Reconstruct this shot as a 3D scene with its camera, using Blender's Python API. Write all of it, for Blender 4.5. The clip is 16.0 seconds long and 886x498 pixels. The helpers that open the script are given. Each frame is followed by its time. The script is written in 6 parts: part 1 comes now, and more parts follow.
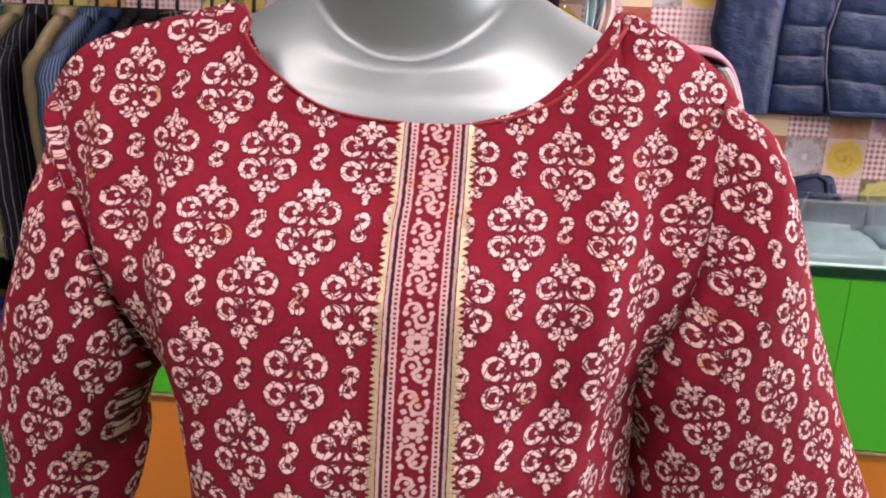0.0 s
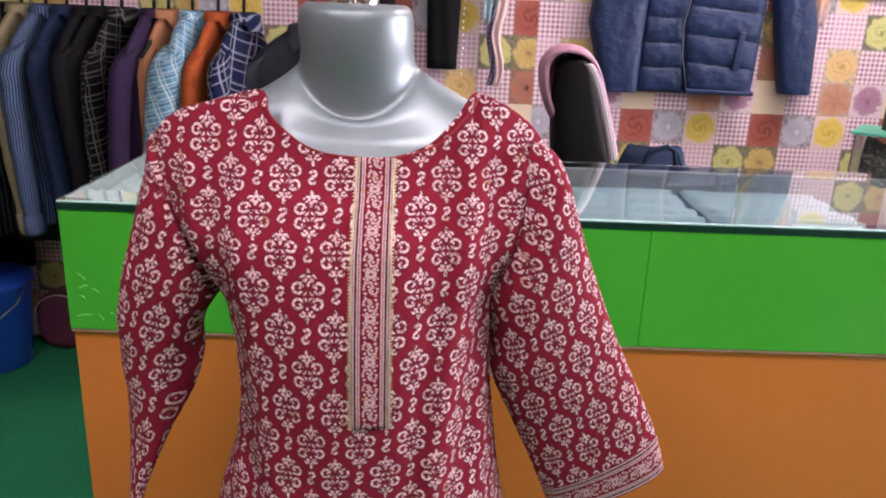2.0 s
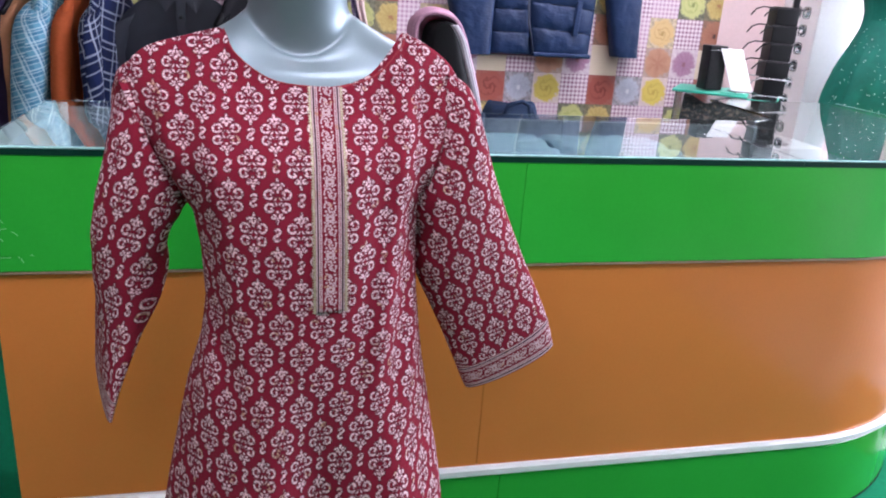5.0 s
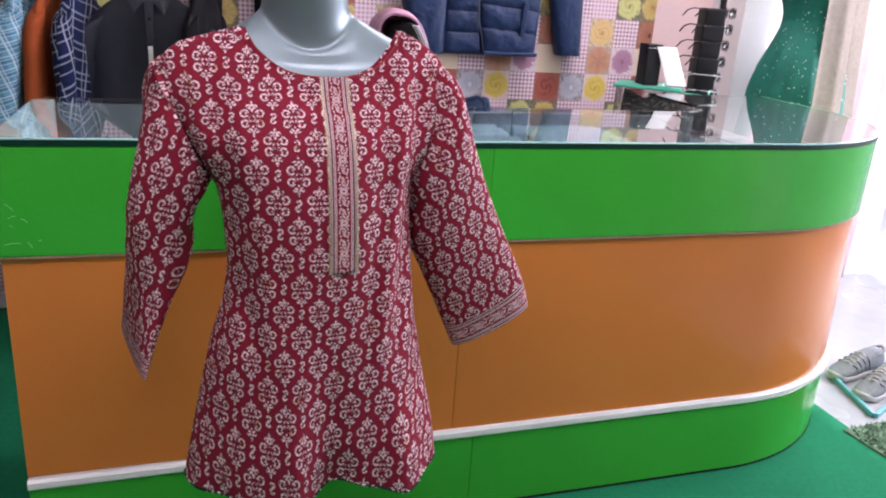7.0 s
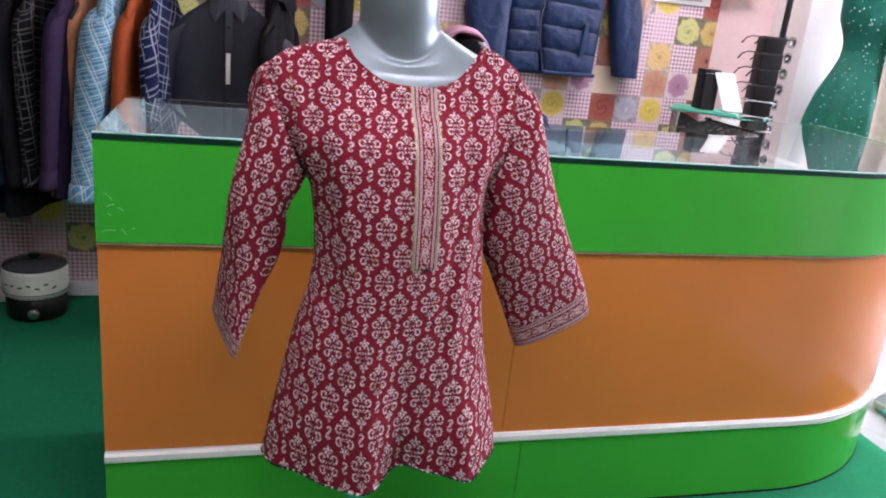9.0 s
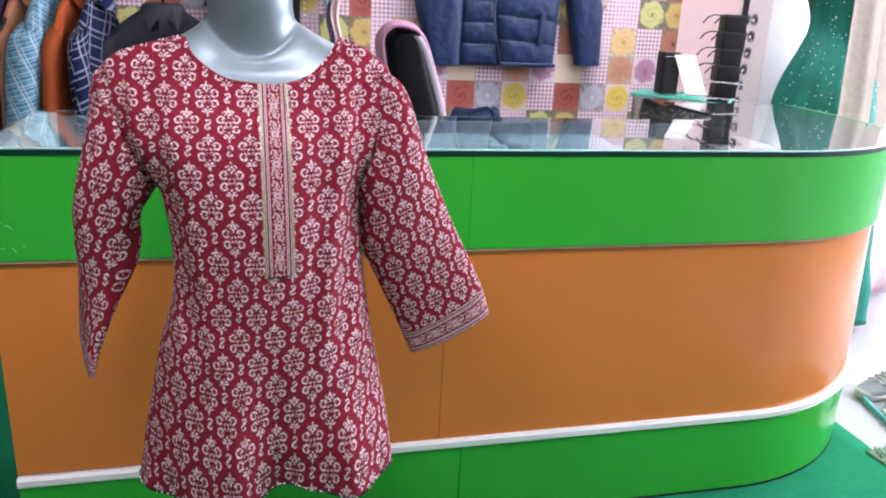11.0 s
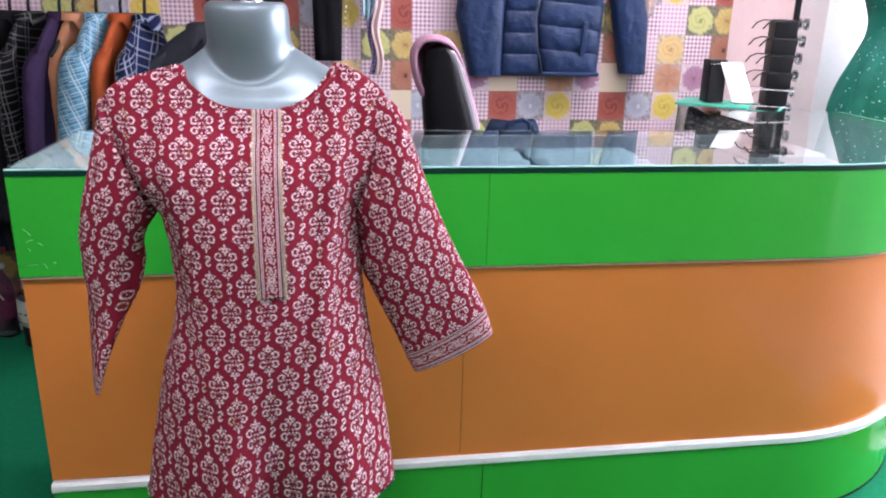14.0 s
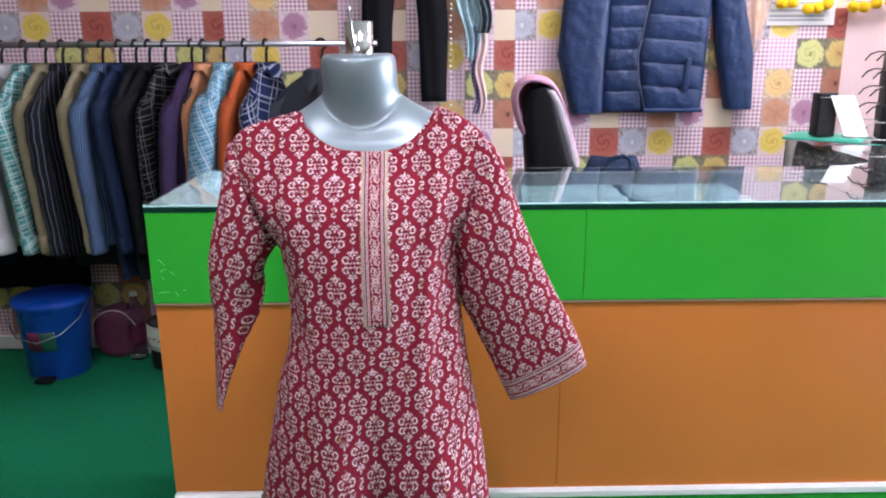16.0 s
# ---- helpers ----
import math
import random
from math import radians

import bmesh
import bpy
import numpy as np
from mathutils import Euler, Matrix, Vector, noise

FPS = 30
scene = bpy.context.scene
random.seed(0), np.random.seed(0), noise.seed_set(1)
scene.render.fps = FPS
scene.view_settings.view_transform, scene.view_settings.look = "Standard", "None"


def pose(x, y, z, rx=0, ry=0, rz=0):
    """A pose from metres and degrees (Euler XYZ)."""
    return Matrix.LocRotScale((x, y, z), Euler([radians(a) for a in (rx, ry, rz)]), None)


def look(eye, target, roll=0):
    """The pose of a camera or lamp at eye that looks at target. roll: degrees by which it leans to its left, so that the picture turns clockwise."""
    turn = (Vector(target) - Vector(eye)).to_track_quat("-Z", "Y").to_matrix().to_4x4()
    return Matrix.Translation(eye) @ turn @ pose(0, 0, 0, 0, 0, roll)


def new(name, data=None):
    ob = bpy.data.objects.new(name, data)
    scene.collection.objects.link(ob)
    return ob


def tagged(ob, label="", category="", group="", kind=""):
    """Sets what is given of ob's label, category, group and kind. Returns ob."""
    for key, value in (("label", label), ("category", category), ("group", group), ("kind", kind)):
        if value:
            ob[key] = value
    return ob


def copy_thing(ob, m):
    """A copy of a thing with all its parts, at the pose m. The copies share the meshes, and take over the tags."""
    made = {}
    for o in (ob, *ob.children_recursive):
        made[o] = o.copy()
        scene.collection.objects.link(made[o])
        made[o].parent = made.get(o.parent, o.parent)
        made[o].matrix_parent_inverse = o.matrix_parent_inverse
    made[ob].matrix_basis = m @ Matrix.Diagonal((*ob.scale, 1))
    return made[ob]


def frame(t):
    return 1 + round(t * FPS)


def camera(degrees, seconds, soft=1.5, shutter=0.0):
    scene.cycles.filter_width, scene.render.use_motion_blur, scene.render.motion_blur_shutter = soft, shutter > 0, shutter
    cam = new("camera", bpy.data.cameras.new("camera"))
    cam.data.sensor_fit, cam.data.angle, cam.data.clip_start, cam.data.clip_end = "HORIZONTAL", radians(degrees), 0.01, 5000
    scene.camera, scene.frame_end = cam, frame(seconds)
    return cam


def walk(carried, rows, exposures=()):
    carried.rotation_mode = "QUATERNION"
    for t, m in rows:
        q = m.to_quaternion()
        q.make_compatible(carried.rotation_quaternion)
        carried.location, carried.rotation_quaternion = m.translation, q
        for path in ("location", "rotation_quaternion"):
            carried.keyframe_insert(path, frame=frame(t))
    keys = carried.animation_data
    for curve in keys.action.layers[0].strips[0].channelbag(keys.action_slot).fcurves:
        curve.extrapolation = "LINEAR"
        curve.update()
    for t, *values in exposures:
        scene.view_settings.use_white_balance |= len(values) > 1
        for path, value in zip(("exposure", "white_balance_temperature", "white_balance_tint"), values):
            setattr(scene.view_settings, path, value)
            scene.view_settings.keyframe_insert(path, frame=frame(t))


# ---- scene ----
cam = camera(60.0, 16.0, soft=2.0)
PATH = [
    (0, (0.614, -0.916, 1.223), (0.451, 1.01, 0.709), 2.5),
    (0.5, (0.612, -1.001, 1.272), (0.434, 0.917, 0.731), 5.1),
    (1, (0.627, -1.127, 1.303), (0.492, 0.789, 0.744), 2.9),
    (1.5, (0.632, -1.228, 1.33), (0.635, 0.697, 0.787), 3.2),
    (2, (0.623, -1.284, 1.34), (0.676, 0.62, 0.729), 2.5),
    (2.5, (0.612, -1.32, 1.34), (0.8, 0.581, 0.749), 4.7),
    (3, (0.565, -1.355, 1.335), (0.875, 0.531, 0.747), 4.3),
    (3.5, (0.515, -1.394, 1.339), (0.849, 0.485, 0.741), 3.1),
    (4, (0.515, -1.431, 1.337), (0.913, 0.426, 0.709), 4.1),
    (4.5, (0.503, -1.457, 1.323), (0.94, 0.384, 0.675), 4.7),
    (5, (0.488, -1.474, 1.313), (0.948, 0.36, 0.661), 4.0),
    (5.2, (0.476, -1.478, 1.315), (0.953, 0.343, 0.637), 3.9),
    (7.3, (0.335, -1.636, 1.31), (0.962, 0.159, 0.687), 3.7),
    (7.5, (0.31, -1.645, 1.314), (0.932, 0.154, 0.699), 3.1),
    (8, (0.259, -1.643, 1.31), (0.921, 0.136, 0.68), 5.0),
    (8.5, (0.24, -1.634, 1.297), (0.856, 0.156, 0.652), 4.8),
    (9, (0.286, -1.675, 1.307), (0.806, 0.159, 0.702), 6.0),
    (9.5, (0.37, -1.67, 1.303), (0.95, 0.133, 0.66), 5.7),
    (9.7, (0.389, -1.667, 1.287), (0.991, 0.137, 0.669), 5.2),
    (11.8, (0.615, -1.661, 1.32), (0.974, 0.206, 0.7), 1.7),
    (12, (0.622, -1.664, 1.322), (0.967, 0.204, 0.695), 1.7),
    (12.5, (0.628, -1.673, 1.325), (0.944, 0.204, 0.71), 1.3),
    (13, (0.631, -1.682, 1.333), (0.893, 0.208, 0.734), 1.5),
    (13.5, (0.65, -1.67, 1.334), (0.94, 0.207, 0.71), 0.8),
    (14, (0.663, -1.675, 1.336), (0.951, 0.21, 0.731), 1.4),
    (14.5, (0.677, -1.689, 1.343), (0.945, 0.205, 0.757), 0.9),
    (15, (0.679, -1.712, 1.338), (0.86, 0.19, 0.745), 2.6),
    (15.5, (0.671, -1.729, 1.343), (0.771, 0.184, 0.769), 2.4),
    (15.7, (0.667, -1.731, 1.345), (0.758, 0.186, 0.780), 2.3),
    (16, (0.669, -1.745, 1.353), (0.689, 0.187, 0.833), -0.3),
]
walk(cam, [(t, look(eye, target, roll)) for t, eye, target, roll in PATH],
     exposures=[(0.0, 0.60, 7800, 33), (0.5, 0.50, 8100, 37), (1.0, 0.48, 7950, 39), (1.5, 0.42, 7700, 39), (2.0, 0.47, 7000, 34), (3.0, 0.55, 6000, 24), (5.0, 0.51, 5900, 24), (8.0, 0.27, 6500, 31), (9.5, 0.52, 6300, 28), (12.0, 0.66, 6100, 25), (13.0, 0.69, 6100, 25), (14.0, 0.68, 6100, 25), (14.5, 0.41, 6200, 26), (15.5, 0.59, 6100, 26), (16.0, 0.73, 6100, 25)])


# ---- world, sun and daylight ----
world = bpy.data.worlds.new("sky")
scene.world = world
world.use_nodes = True
wn = world.node_tree.nodes
sky = wn.new("ShaderNodeTexSky")
sky.sky_type, sky.sun_disc = "NISHITA", False
sky.sun_elevation, sky.sun_rotation = radians(58), radians(20)
world.node_tree.links.new(sky.outputs[0], wn["Background"].inputs[0])
wn["Background"].inputs[1].default_value = 0.12
sun = new("sun", bpy.data.lights.new("sun", "SUN"))
sun.data.energy, sun.data.angle, sun.data.color = 3.0, radians(0.5), (1.0, 0.96, 0.9)
sun.matrix_world = look((2.0, 5.5, 9.5), (0, 0, 0))
# daylight that comes in by the open shop front
day = new("shopfront_daylight", bpy.data.lights.new("shopfront_daylight", "AREA"))
day.data.shape, day.data.size, day.data.size_y = "RECTANGLE", 3.2, 1.5
day.data.energy, day.data.color = 170.0, (0.95, 0.98, 1.0)
day.matrix_world = look((4.75, 0.30, 1.72), (1.0, 1.25, 1.35))


# ---- materials ----
class Nodes:
    """Short hand for a node tree."""

    def __init__(self, name, rough=0.5, metal=0.0, **other):
        self.mat = bpy.data.materials.new(name)
        self.mat.use_nodes = True
        self.tree = self.mat.node_tree
        self.bsdf = self.tree.nodes["Principled BSDF"]
        self.bsdf.inputs["Roughness"].default_value = rough
        self.bsdf.inputs["Metallic"].default_value = metal
        if rough >= 0.84:
            self.bsdf.inputs["Specular IOR Level"].default_value = 0.15
        for key, value in other.items():
            self.bsdf.inputs[key.replace("_", " ")].default_value = value

    def put(self, socket, value):
        if isinstance(value, bpy.types.NodeSocket):
            self.tree.links.new(value, socket)
        elif isinstance(value, (tuple, list)) and len(value) == 3 and socket.type == "RGBA":
            socket.default_value = (*value, 1)
        else:
            socket.default_value = value

    def add(self, kind, *values, **props):
        node = self.tree.nodes.new(kind)
        for key, value in props.items():
            if key == "operation":
                node.operation = value
            elif key == "blend_type":
                node.blend_type = value
            elif key == "feature":
                node.feature = value
        for k, value in enumerate(values):
            if value is not None:
                self.put(node.inputs[k], value)
        return node

    def m(self, op, a, b=0.0, c=0.0):
        return self.add("ShaderNodeMath", a, b, c, operation=op).outputs[0]

    def low(self, *values):
        out = values[0]
        for v in values[1:]:
            out = self.m("MINIMUM", out, v)
        return out

    def mix(self, f, a, b):
        node = self.tree.nodes.new("ShaderNodeMix")
        node.data_type = "RGBA"
        self.put(node.inputs[0], f)
        self.put(node.inputs[6], a)
        self.put(node.inputs[7], b)
        return node.outputs[2]

    def coords(self, kind="Object", scale=(1, 1, 1)):
        node = self.tree.nodes.new("ShaderNodeTexCoord")
        return self.add("ShaderNodeVectorMath", node.outputs[kind], scale, operation="MULTIPLY").outputs[0]

    def xyz(self, vec):
        return self.add("ShaderNodeSeparateXYZ", vec).outputs

    def noise(self, scale, detail=3.0, vec=None, rough=0.55):
        node = self.tree.nodes.new("ShaderNodeTexNoise")
        node.inputs["Scale"].default_value, node.inputs["Detail"].default_value, node.inputs["Roughness"].default_value = scale, detail, rough
        self.tree.links.new(vec if vec is not None else self.coords(), node.inputs["Vector"])
        return node.outputs[0]

    def ramp(self, f, lo, hi, a=0.0, b=1.0):
        node = self.tree.nodes.new("ShaderNodeMapRange")
        for k, v in enumerate((f, lo, hi, a, b)):
            self.put(node.inputs[k], v)
        return node.outputs[0]

    def colour(self, value):
        self.put(self.bsdf.inputs["Base Color"], value)
        return self

    def bump(self, height, strength=0.3, distance=0.002):
        node = self.tree.nodes.new("ShaderNodeBump")
        node.inputs["Strength"].default_value, node.inputs["Distance"].default_value = strength, distance
        self.tree.links.new(height, node.inputs["Height"])
        self.tree.links.new(node.outputs[0], self.bsdf.inputs["Normal"])
        return self


def plain(name, colour, rough=0.5, metal=0.0, vary=0.12, grain=60.0, bump=0.1, **other):
    """Paint, plastic, metal or cloth of one colour with wear at two scales."""
    g = Nodes(name, rough, metal, **other)
    a = g.noise(grain, 4)
    b = g.noise(grain / 14, 3)
    f = g.m("ADD", g.m("MULTIPLY", a, 0.5), g.m("MULTIPLY", b, 0.5))
    g.colour(g.mix(g.ramp(f, 0.3, 0.7), tuple(c * (1 - vary) for c in colour), tuple(min(1, c * (1 + vary)) for c in colour)))
    g.put(g.bsdf.inputs["Roughness"], g.ramp(b, 0.3, 0.7, max(0.02, rough - 0.08), min(1, rough + 0.08)))
    if bump:
        g.bump(a, bump, 0.001)
    return g.mat


def circle(g, x, y, cx, cy, r):
    dx, dy = g.m("SUBTRACT", x, cx), g.m("SUBTRACT", y, cy)
    d = g.m("SQRT", g.m("ADD", g.m("MULTIPLY", dx, dx), g.m("MULTIPLY", dy, dy)))
    return g.m("SUBTRACT", d, r)


def ring(g, x, y, cx, cy, r, w, gap=None):
    d = g.m("SUBTRACT", g.m("ABSOLUTE", circle(g, x, y, cx, cy, r)), w)
    if gap:
        d = g.m("MAXIMUM", d, g.m("MULTIPLY", circle(g, x, y, *gap), -1.0))
    return d


MAROON, CREAM, OCHRE, INK = (0.230, 0.012, 0.030), (0.84, 0.60, 0.63), (0.50, 0.24, 0.07), (0.035, 0.012, 0.024)


def cloth_finish(g, uv):
    """Fine cotton weave and soft creases."""
    w = g.noise(2200, 2, uv)
    c = g.noise(26, 3, uv)
    g.bump(g.m("ADD", g.m("MULTIPLY", w, 0.25), g.m("ADD", g.m("MULTIPLY", c, 2.6), g.m("MULTIPLY", g.noise(75, 2, uv), 0.7))), 0.6, 0.005)
    g.bsdf.inputs["Specular IOR Level"].default_value = 0.15


def wobble(g, uv, amount, scale=420.0):
    """The uneven edge of block printing: the coordinates in millimetres, slightly pushed about."""
    s = g.xyz(uv)
    n1 = g.m("MULTIPLY", g.m("SUBTRACT", g.noise(scale, 2, uv), 0.5), amount)
    n2 = g.m("MULTIPLY", g.m("SUBTRACT", g.noise(scale * 1.13, 2, g.add("ShaderNodeVectorMath", uv, (3.1, 7.7, 0), operation="ADD").outputs[0]), 0.5), amount)
    return g.m("MULTIPLY_ADD", s[0], 1000.0, n1), g.m("MULTIPLY_ADD", s[1], 1000.0, n2)


def printed_cotton():
    """Maroon cotton with rows of cream scroll motifs, staggered, and small hooks between them."""
    PX, PY = 57.6, 84.5
    g = Nodes("block_printed_cotton", 0.85)
    uv = g.coords("UV")
    u, v = wobble(g, uv, 1.9)

    def cell(ou, ov):
        return (g.m("MULTIPLY", g.m("SUBTRACT", g.m("FRACT", g.m("ADD", g.m("DIVIDE", u, PX), ou)), 0.5), PX),
                g.m("MULTIPLY", g.m("SUBTRACT", g.m("FRACT", g.m("ADD", g.m("DIVIDE", v, PY), ov)), 0.5), PY))

    def nearer(a, b):
        far = [g.m("ADD", g.m("MULTIPLY", g.m("ABSOLUTE", p[0]), PY), g.m("MULTIPLY", g.m("ABSOLUTE", p[1]), PX)) for p in (a, b)]
        f = g.m("LESS_THAN", far[1], far[0])
        return [g.m("MULTIPLY_ADD", g.m("SUBTRACT", b[k], a[k]), f, a[k]) for k in (0, 1)]

    x, y = nearer(cell(0.5, 0.5), cell(0.0, 0.0))
    X, y = g.m("DIVIDE", g.m("ABSOLUTE", x), 1.02), g.m("DIVIDE", y, 1.05)
    parts = [
        # upper and lower pairs of scrolls
        ring(g, X, y, 10.4, 7.2, 5.0, 1.35, (5.6, 6.2, 1.9)), circle(g, X, y, 8.2, 7.4, 1.3), circle(g, X, y, 7.2, 9.8, 1.2),
        ring(g, X, y, 9.8, -8.2, 4.7, 1.4, (5.2, -8.4, 1.9)), circle(g, X, y, 7.6, -8.8, 1.35), circle(g, X, y, 6.8, -11.0, 1.2),
        # four short stems from the lozenge between them
        g.m("MAXIMUM", g.m("SUBTRACT", g.m("ABSOLUTE", g.m("SUBTRACT", g.m("ADD", X, g.m("ABSOLUTE", g.m("ADD", y, 0.7))), 5.3)), 1.35), g.m("SUBTRACT", 1.1, g.low(X, g.m("ABSOLUTE", g.m("ADD", y, 0.7))))),
        # crown
        circle(g, X, y, 0.0, 10.2, 1.5), circle(g, X, y, 1.1, 13.2, 1.5), ring(g, X, y, 4.8, 17.2, 2.4, 1.25, (7.0, 15.4, 1.5)), circle(g, X, y, 2.0, 15.8, 1.1),
        circle(g, X, y, 0.0, 19.8, 2.1), circle(g, X, y, 0.0, 22.8, 1.8), circle(g, X, y, 0.0, 25.4, 0.9),
        # pendant
        circle(g, X, y, 0.0, -13.0, 1.5), ring(g, X, y, 4.6, -18.4, 2.2, 1.25, (6.8, -16.8, 1.5)), circle(g, X, y, 2.0, -16.8, 1.2), circle(g, X, y, 0.0, -20.4, 1.2), circle(g, X, y, 0.0, -23.8, 2.1), circle(g, X, y, 0.0, -26.8, 1.3),
    ]
    hx, hy = nearer(cell(0.0, 0.5), cell(0.5, 0.0))
    parts += [ring(g, hx, hy, 0.6, 4.2, 3.1, 1.4, (-3.0, 2.6, 2.2)), ring(g, hx, hy, -0.4, -4.2, 3.1, 1.4, (3.4, -2.4, 2.3))]
    d = g.low(*parts)
    # the blocks leave fine breaks in the cream
    vor = g.tree.nodes.new("ShaderNodeTexVoronoi")
    vor.feature = "DISTANCE_TO_EDGE"
    vor.inputs["Scale"].default_value = 200.0
    g.tree.links.new(uv, vor.inputs["Vector"])
    d = g.m("MAXIMUM", d, g.m("SUBTRACT", 0.55, g.m("MULTIPLY", vor.outputs[0], 11.0)))
    cream = g.ramp(d, -0.25, 0.25, 1.0, 0.0)
    line = g.ramp(d, 0.3, 1.6, 0.65, 0.0)
    tint = g.ramp(g.noise(42, 2, uv), 0.60, 0.68)
    base = g.mix(g.ramp(g.noise(900, 2, uv), 0.3, 0.7), tuple(c * 0.85 for c in MAROON), tuple(c * 1.12 for c in MAROON))
    pale = g.mix(g.m("MULTIPLY", tint, 0.7), CREAM, OCHRE)
    g.colour(g.mix(cream, g.mix(line, base, INK), pale))
    cloth_finish(g, uv)
    return g.mat


def border_print():
    """The border of the same cloth: cream stripes either side of a maroon band with a vine of flowers and leaves."""
    g = Nodes("border_print", 0.85)
    uv = g.coords("UV")
    u, v = wobble(g, uv, 1.2)
    X = g.m("ABSOLUTE", u)
    period = 46.0
    w = g.m("MULTIPLY", g.m("SUBTRACT", g.m("FRACT", g.m("DIVIDE", v, period)), 0.5), period)
    side = g.m("SIGN", w)
    y = g.m("ABSOLUTE", w)
    k = g.m("MULTIPLY", u, side)
    petals = [circle(g, X, y, 0, 3.0, 1.9), circle(g, X, y, 3.2, 1.6, 2.0), circle(g, X, y, 3.0, 5.4, 1.6), circle(g, X, y, 6.0, 4.4, 1.2), circle(g, X, y, 0.0, 8.4, 1.5), circle(g, X, y, 6.0, 15.0, 1.4)]
    vine = [ring(g, k, y, 2.2, 12.4, 3.8, 0.85, (4.4, 15.6, 2.4)), ring(g, k, y, -2.6, 17.0, 3.4, 0.85, (-5.4, 14.6, 2.2)), circle(g, k, y, 1.8, 12.6, 1.4), circle(g, k, y, -1.6, 17.6, 1.3),
            circle(g, k, y, -4.6, 9.6, 1.5), circle(g, k, y, 4.8, 19.6, 1.5), circle(g, k, y, -4.6, 22.0, 1.1), circle(g, k, y, 5.0, 7.6, 1.1)]
    d = g.low(*petals, *vine)
    inner = g.m("LESS_THAN", X, 7.6)
    figure = g.m("MULTIPLY", g.ramp(d, -0.2, 0.2, 1.0, 0.0), inner)
    stripe = g.m("SUBTRACT", g.m("ABSOLUTE", g.m("SUBTRACT", X, 10.9)), 1.75)
    outer = g.m("SUBTRACT", g.m("ABSOLUTE", g.m("SUBTRACT", X, 15.2)), 0.75)
    # a row of fine dots down the pale stripe
    dot = circle(g, g.m("SUBTRACT", X, 10.9), g.m("MULTIPLY", g.m("SUBTRACT", g.m("FRACT", g.m("DIVIDE", v, 2.6)), 0.5), 2.6), 0.0, 0.0, 0.8)
    stripe = g.m("MAXIMUM", stripe, g.m("MULTIPLY", dot, -1.0))
    cream = g.m("MAXIMUM", figure, g.ramp(g.low(stripe, outer), -0.15, 0.15, 1.0, 0.0))
    dark = g.ramp(g.m("ABSOLUTE", g.m("SUBTRACT", X, 13.6)), 0.5, 1.0, 1.0, 0.0)
    tint = g.m("MULTIPLY", g.ramp(g.noise(60, 2, uv), 0.60, 0.68), 0.6)
    g.colour(g.mix(cream, g.mix(dark, tuple(c * 0.8 for c in MAROON), INK), g.mix(tint, tuple(c * 0.66 for c in CREAM), OCHRE)))
    cloth_finish(g, uv)
    return g.mat


def gingham(name, light, dark, check=7.0):
    g = Nodes(name, 0.55)
    s = g.xyz(g.coords("UV"))
    bands = [g.ramp(g.m("ABSOLUTE", g.m("SUBTRACT", g.m("FRACT", g.m("MULTIPLY", s[k], check)), 0.5)), 0.22, 0.28) for k in (0, 1)]
    f = g.m("MULTIPLY", g.m("ADD", *bands), 0.5)
    f = g.m("POWER", f, 1.4)
    soft = g.noise(9, 2, g.coords("Object"))
    g.colour(g.mix(g.ramp(soft, 0.35, 0.7, 0.0, 0.25), g.mix(f, light, dark), (0.75, 0.55, 0.6)))
    return g.mat


def flower(name, ground, outer, inner, heart, petals, size=0.42, whorl=0.0, leaf=None, busy=1.0):
    """A printed square with one flower: petals round a heart, or the whorls of a rose."""
    g = Nodes(name, 0.55)
    uv = g.coords("UV")
    warp = g.noise(5.0 * busy, 2, uv)
    s = g.xyz(uv)
    wob = g.m("MULTIPLY", g.m("SUBTRACT", warp, 0.5), 0.26)
    x = g.m("ADD", g.m("SUBTRACT", s[0], 0.5), wob)
    y = g.m("SUBTRACT", g.m("SUBTRACT", s[1], 0.5), wob)
    r = g.m("SQRT", g.m("ADD", g.m("MULTIPLY", x, x), g.m("MULTIPLY", y, y)))
    a = g.m("ARCTAN2", y, x)
    edge = g.m("MULTIPLY_ADD", g.m("COSINE", g.m("MULTIPLY", a, petals)), size * 0.045, size * 1.08)
    inside = g.ramp(g.m("SUBTRACT", edge, g.m("MULTIPLY_ADD", g.noise(8, 3, uv), 0.16, g.m("SUBTRACT", r, 0.08))), -0.03, 0.04)
    if whorl:
        shade = g.m("SINE", g.m("ADD", g.m("MULTIPLY", r, whorl), g.m("MULTIPLY", a, 2.0)))
        shade = g.ramp(g.m("ADD", shade, g.m("MULTIPLY", g.ramp(r, 0.22, 0.5), 1.3)), -1.05, 0.1)
    else:
        shade = g.ramp(g.m("ADD", g.m("MULTIPLY", g.m("COSINE", g.m("MULTIPLY", a, petals * 2)), 0.55), g.m("MULTIPLY", r, 4.0)), -0.6, 2.0)
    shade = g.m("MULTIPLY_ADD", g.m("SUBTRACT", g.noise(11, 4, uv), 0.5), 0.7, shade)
    flesh = g.mix(shade, inner, outer)
    back = g.mix(g.ramp(g.noise(7, 3, uv), 0.4, 0.6), ground, leaf or tuple(c * 0.6 for c in ground))
    out = g.mix(inside, back, flesh)
    g.colour(g.mix(g.ramp(r, 0.06, 0.1, 1.0, 0.0), out, heart))
    return g.mat


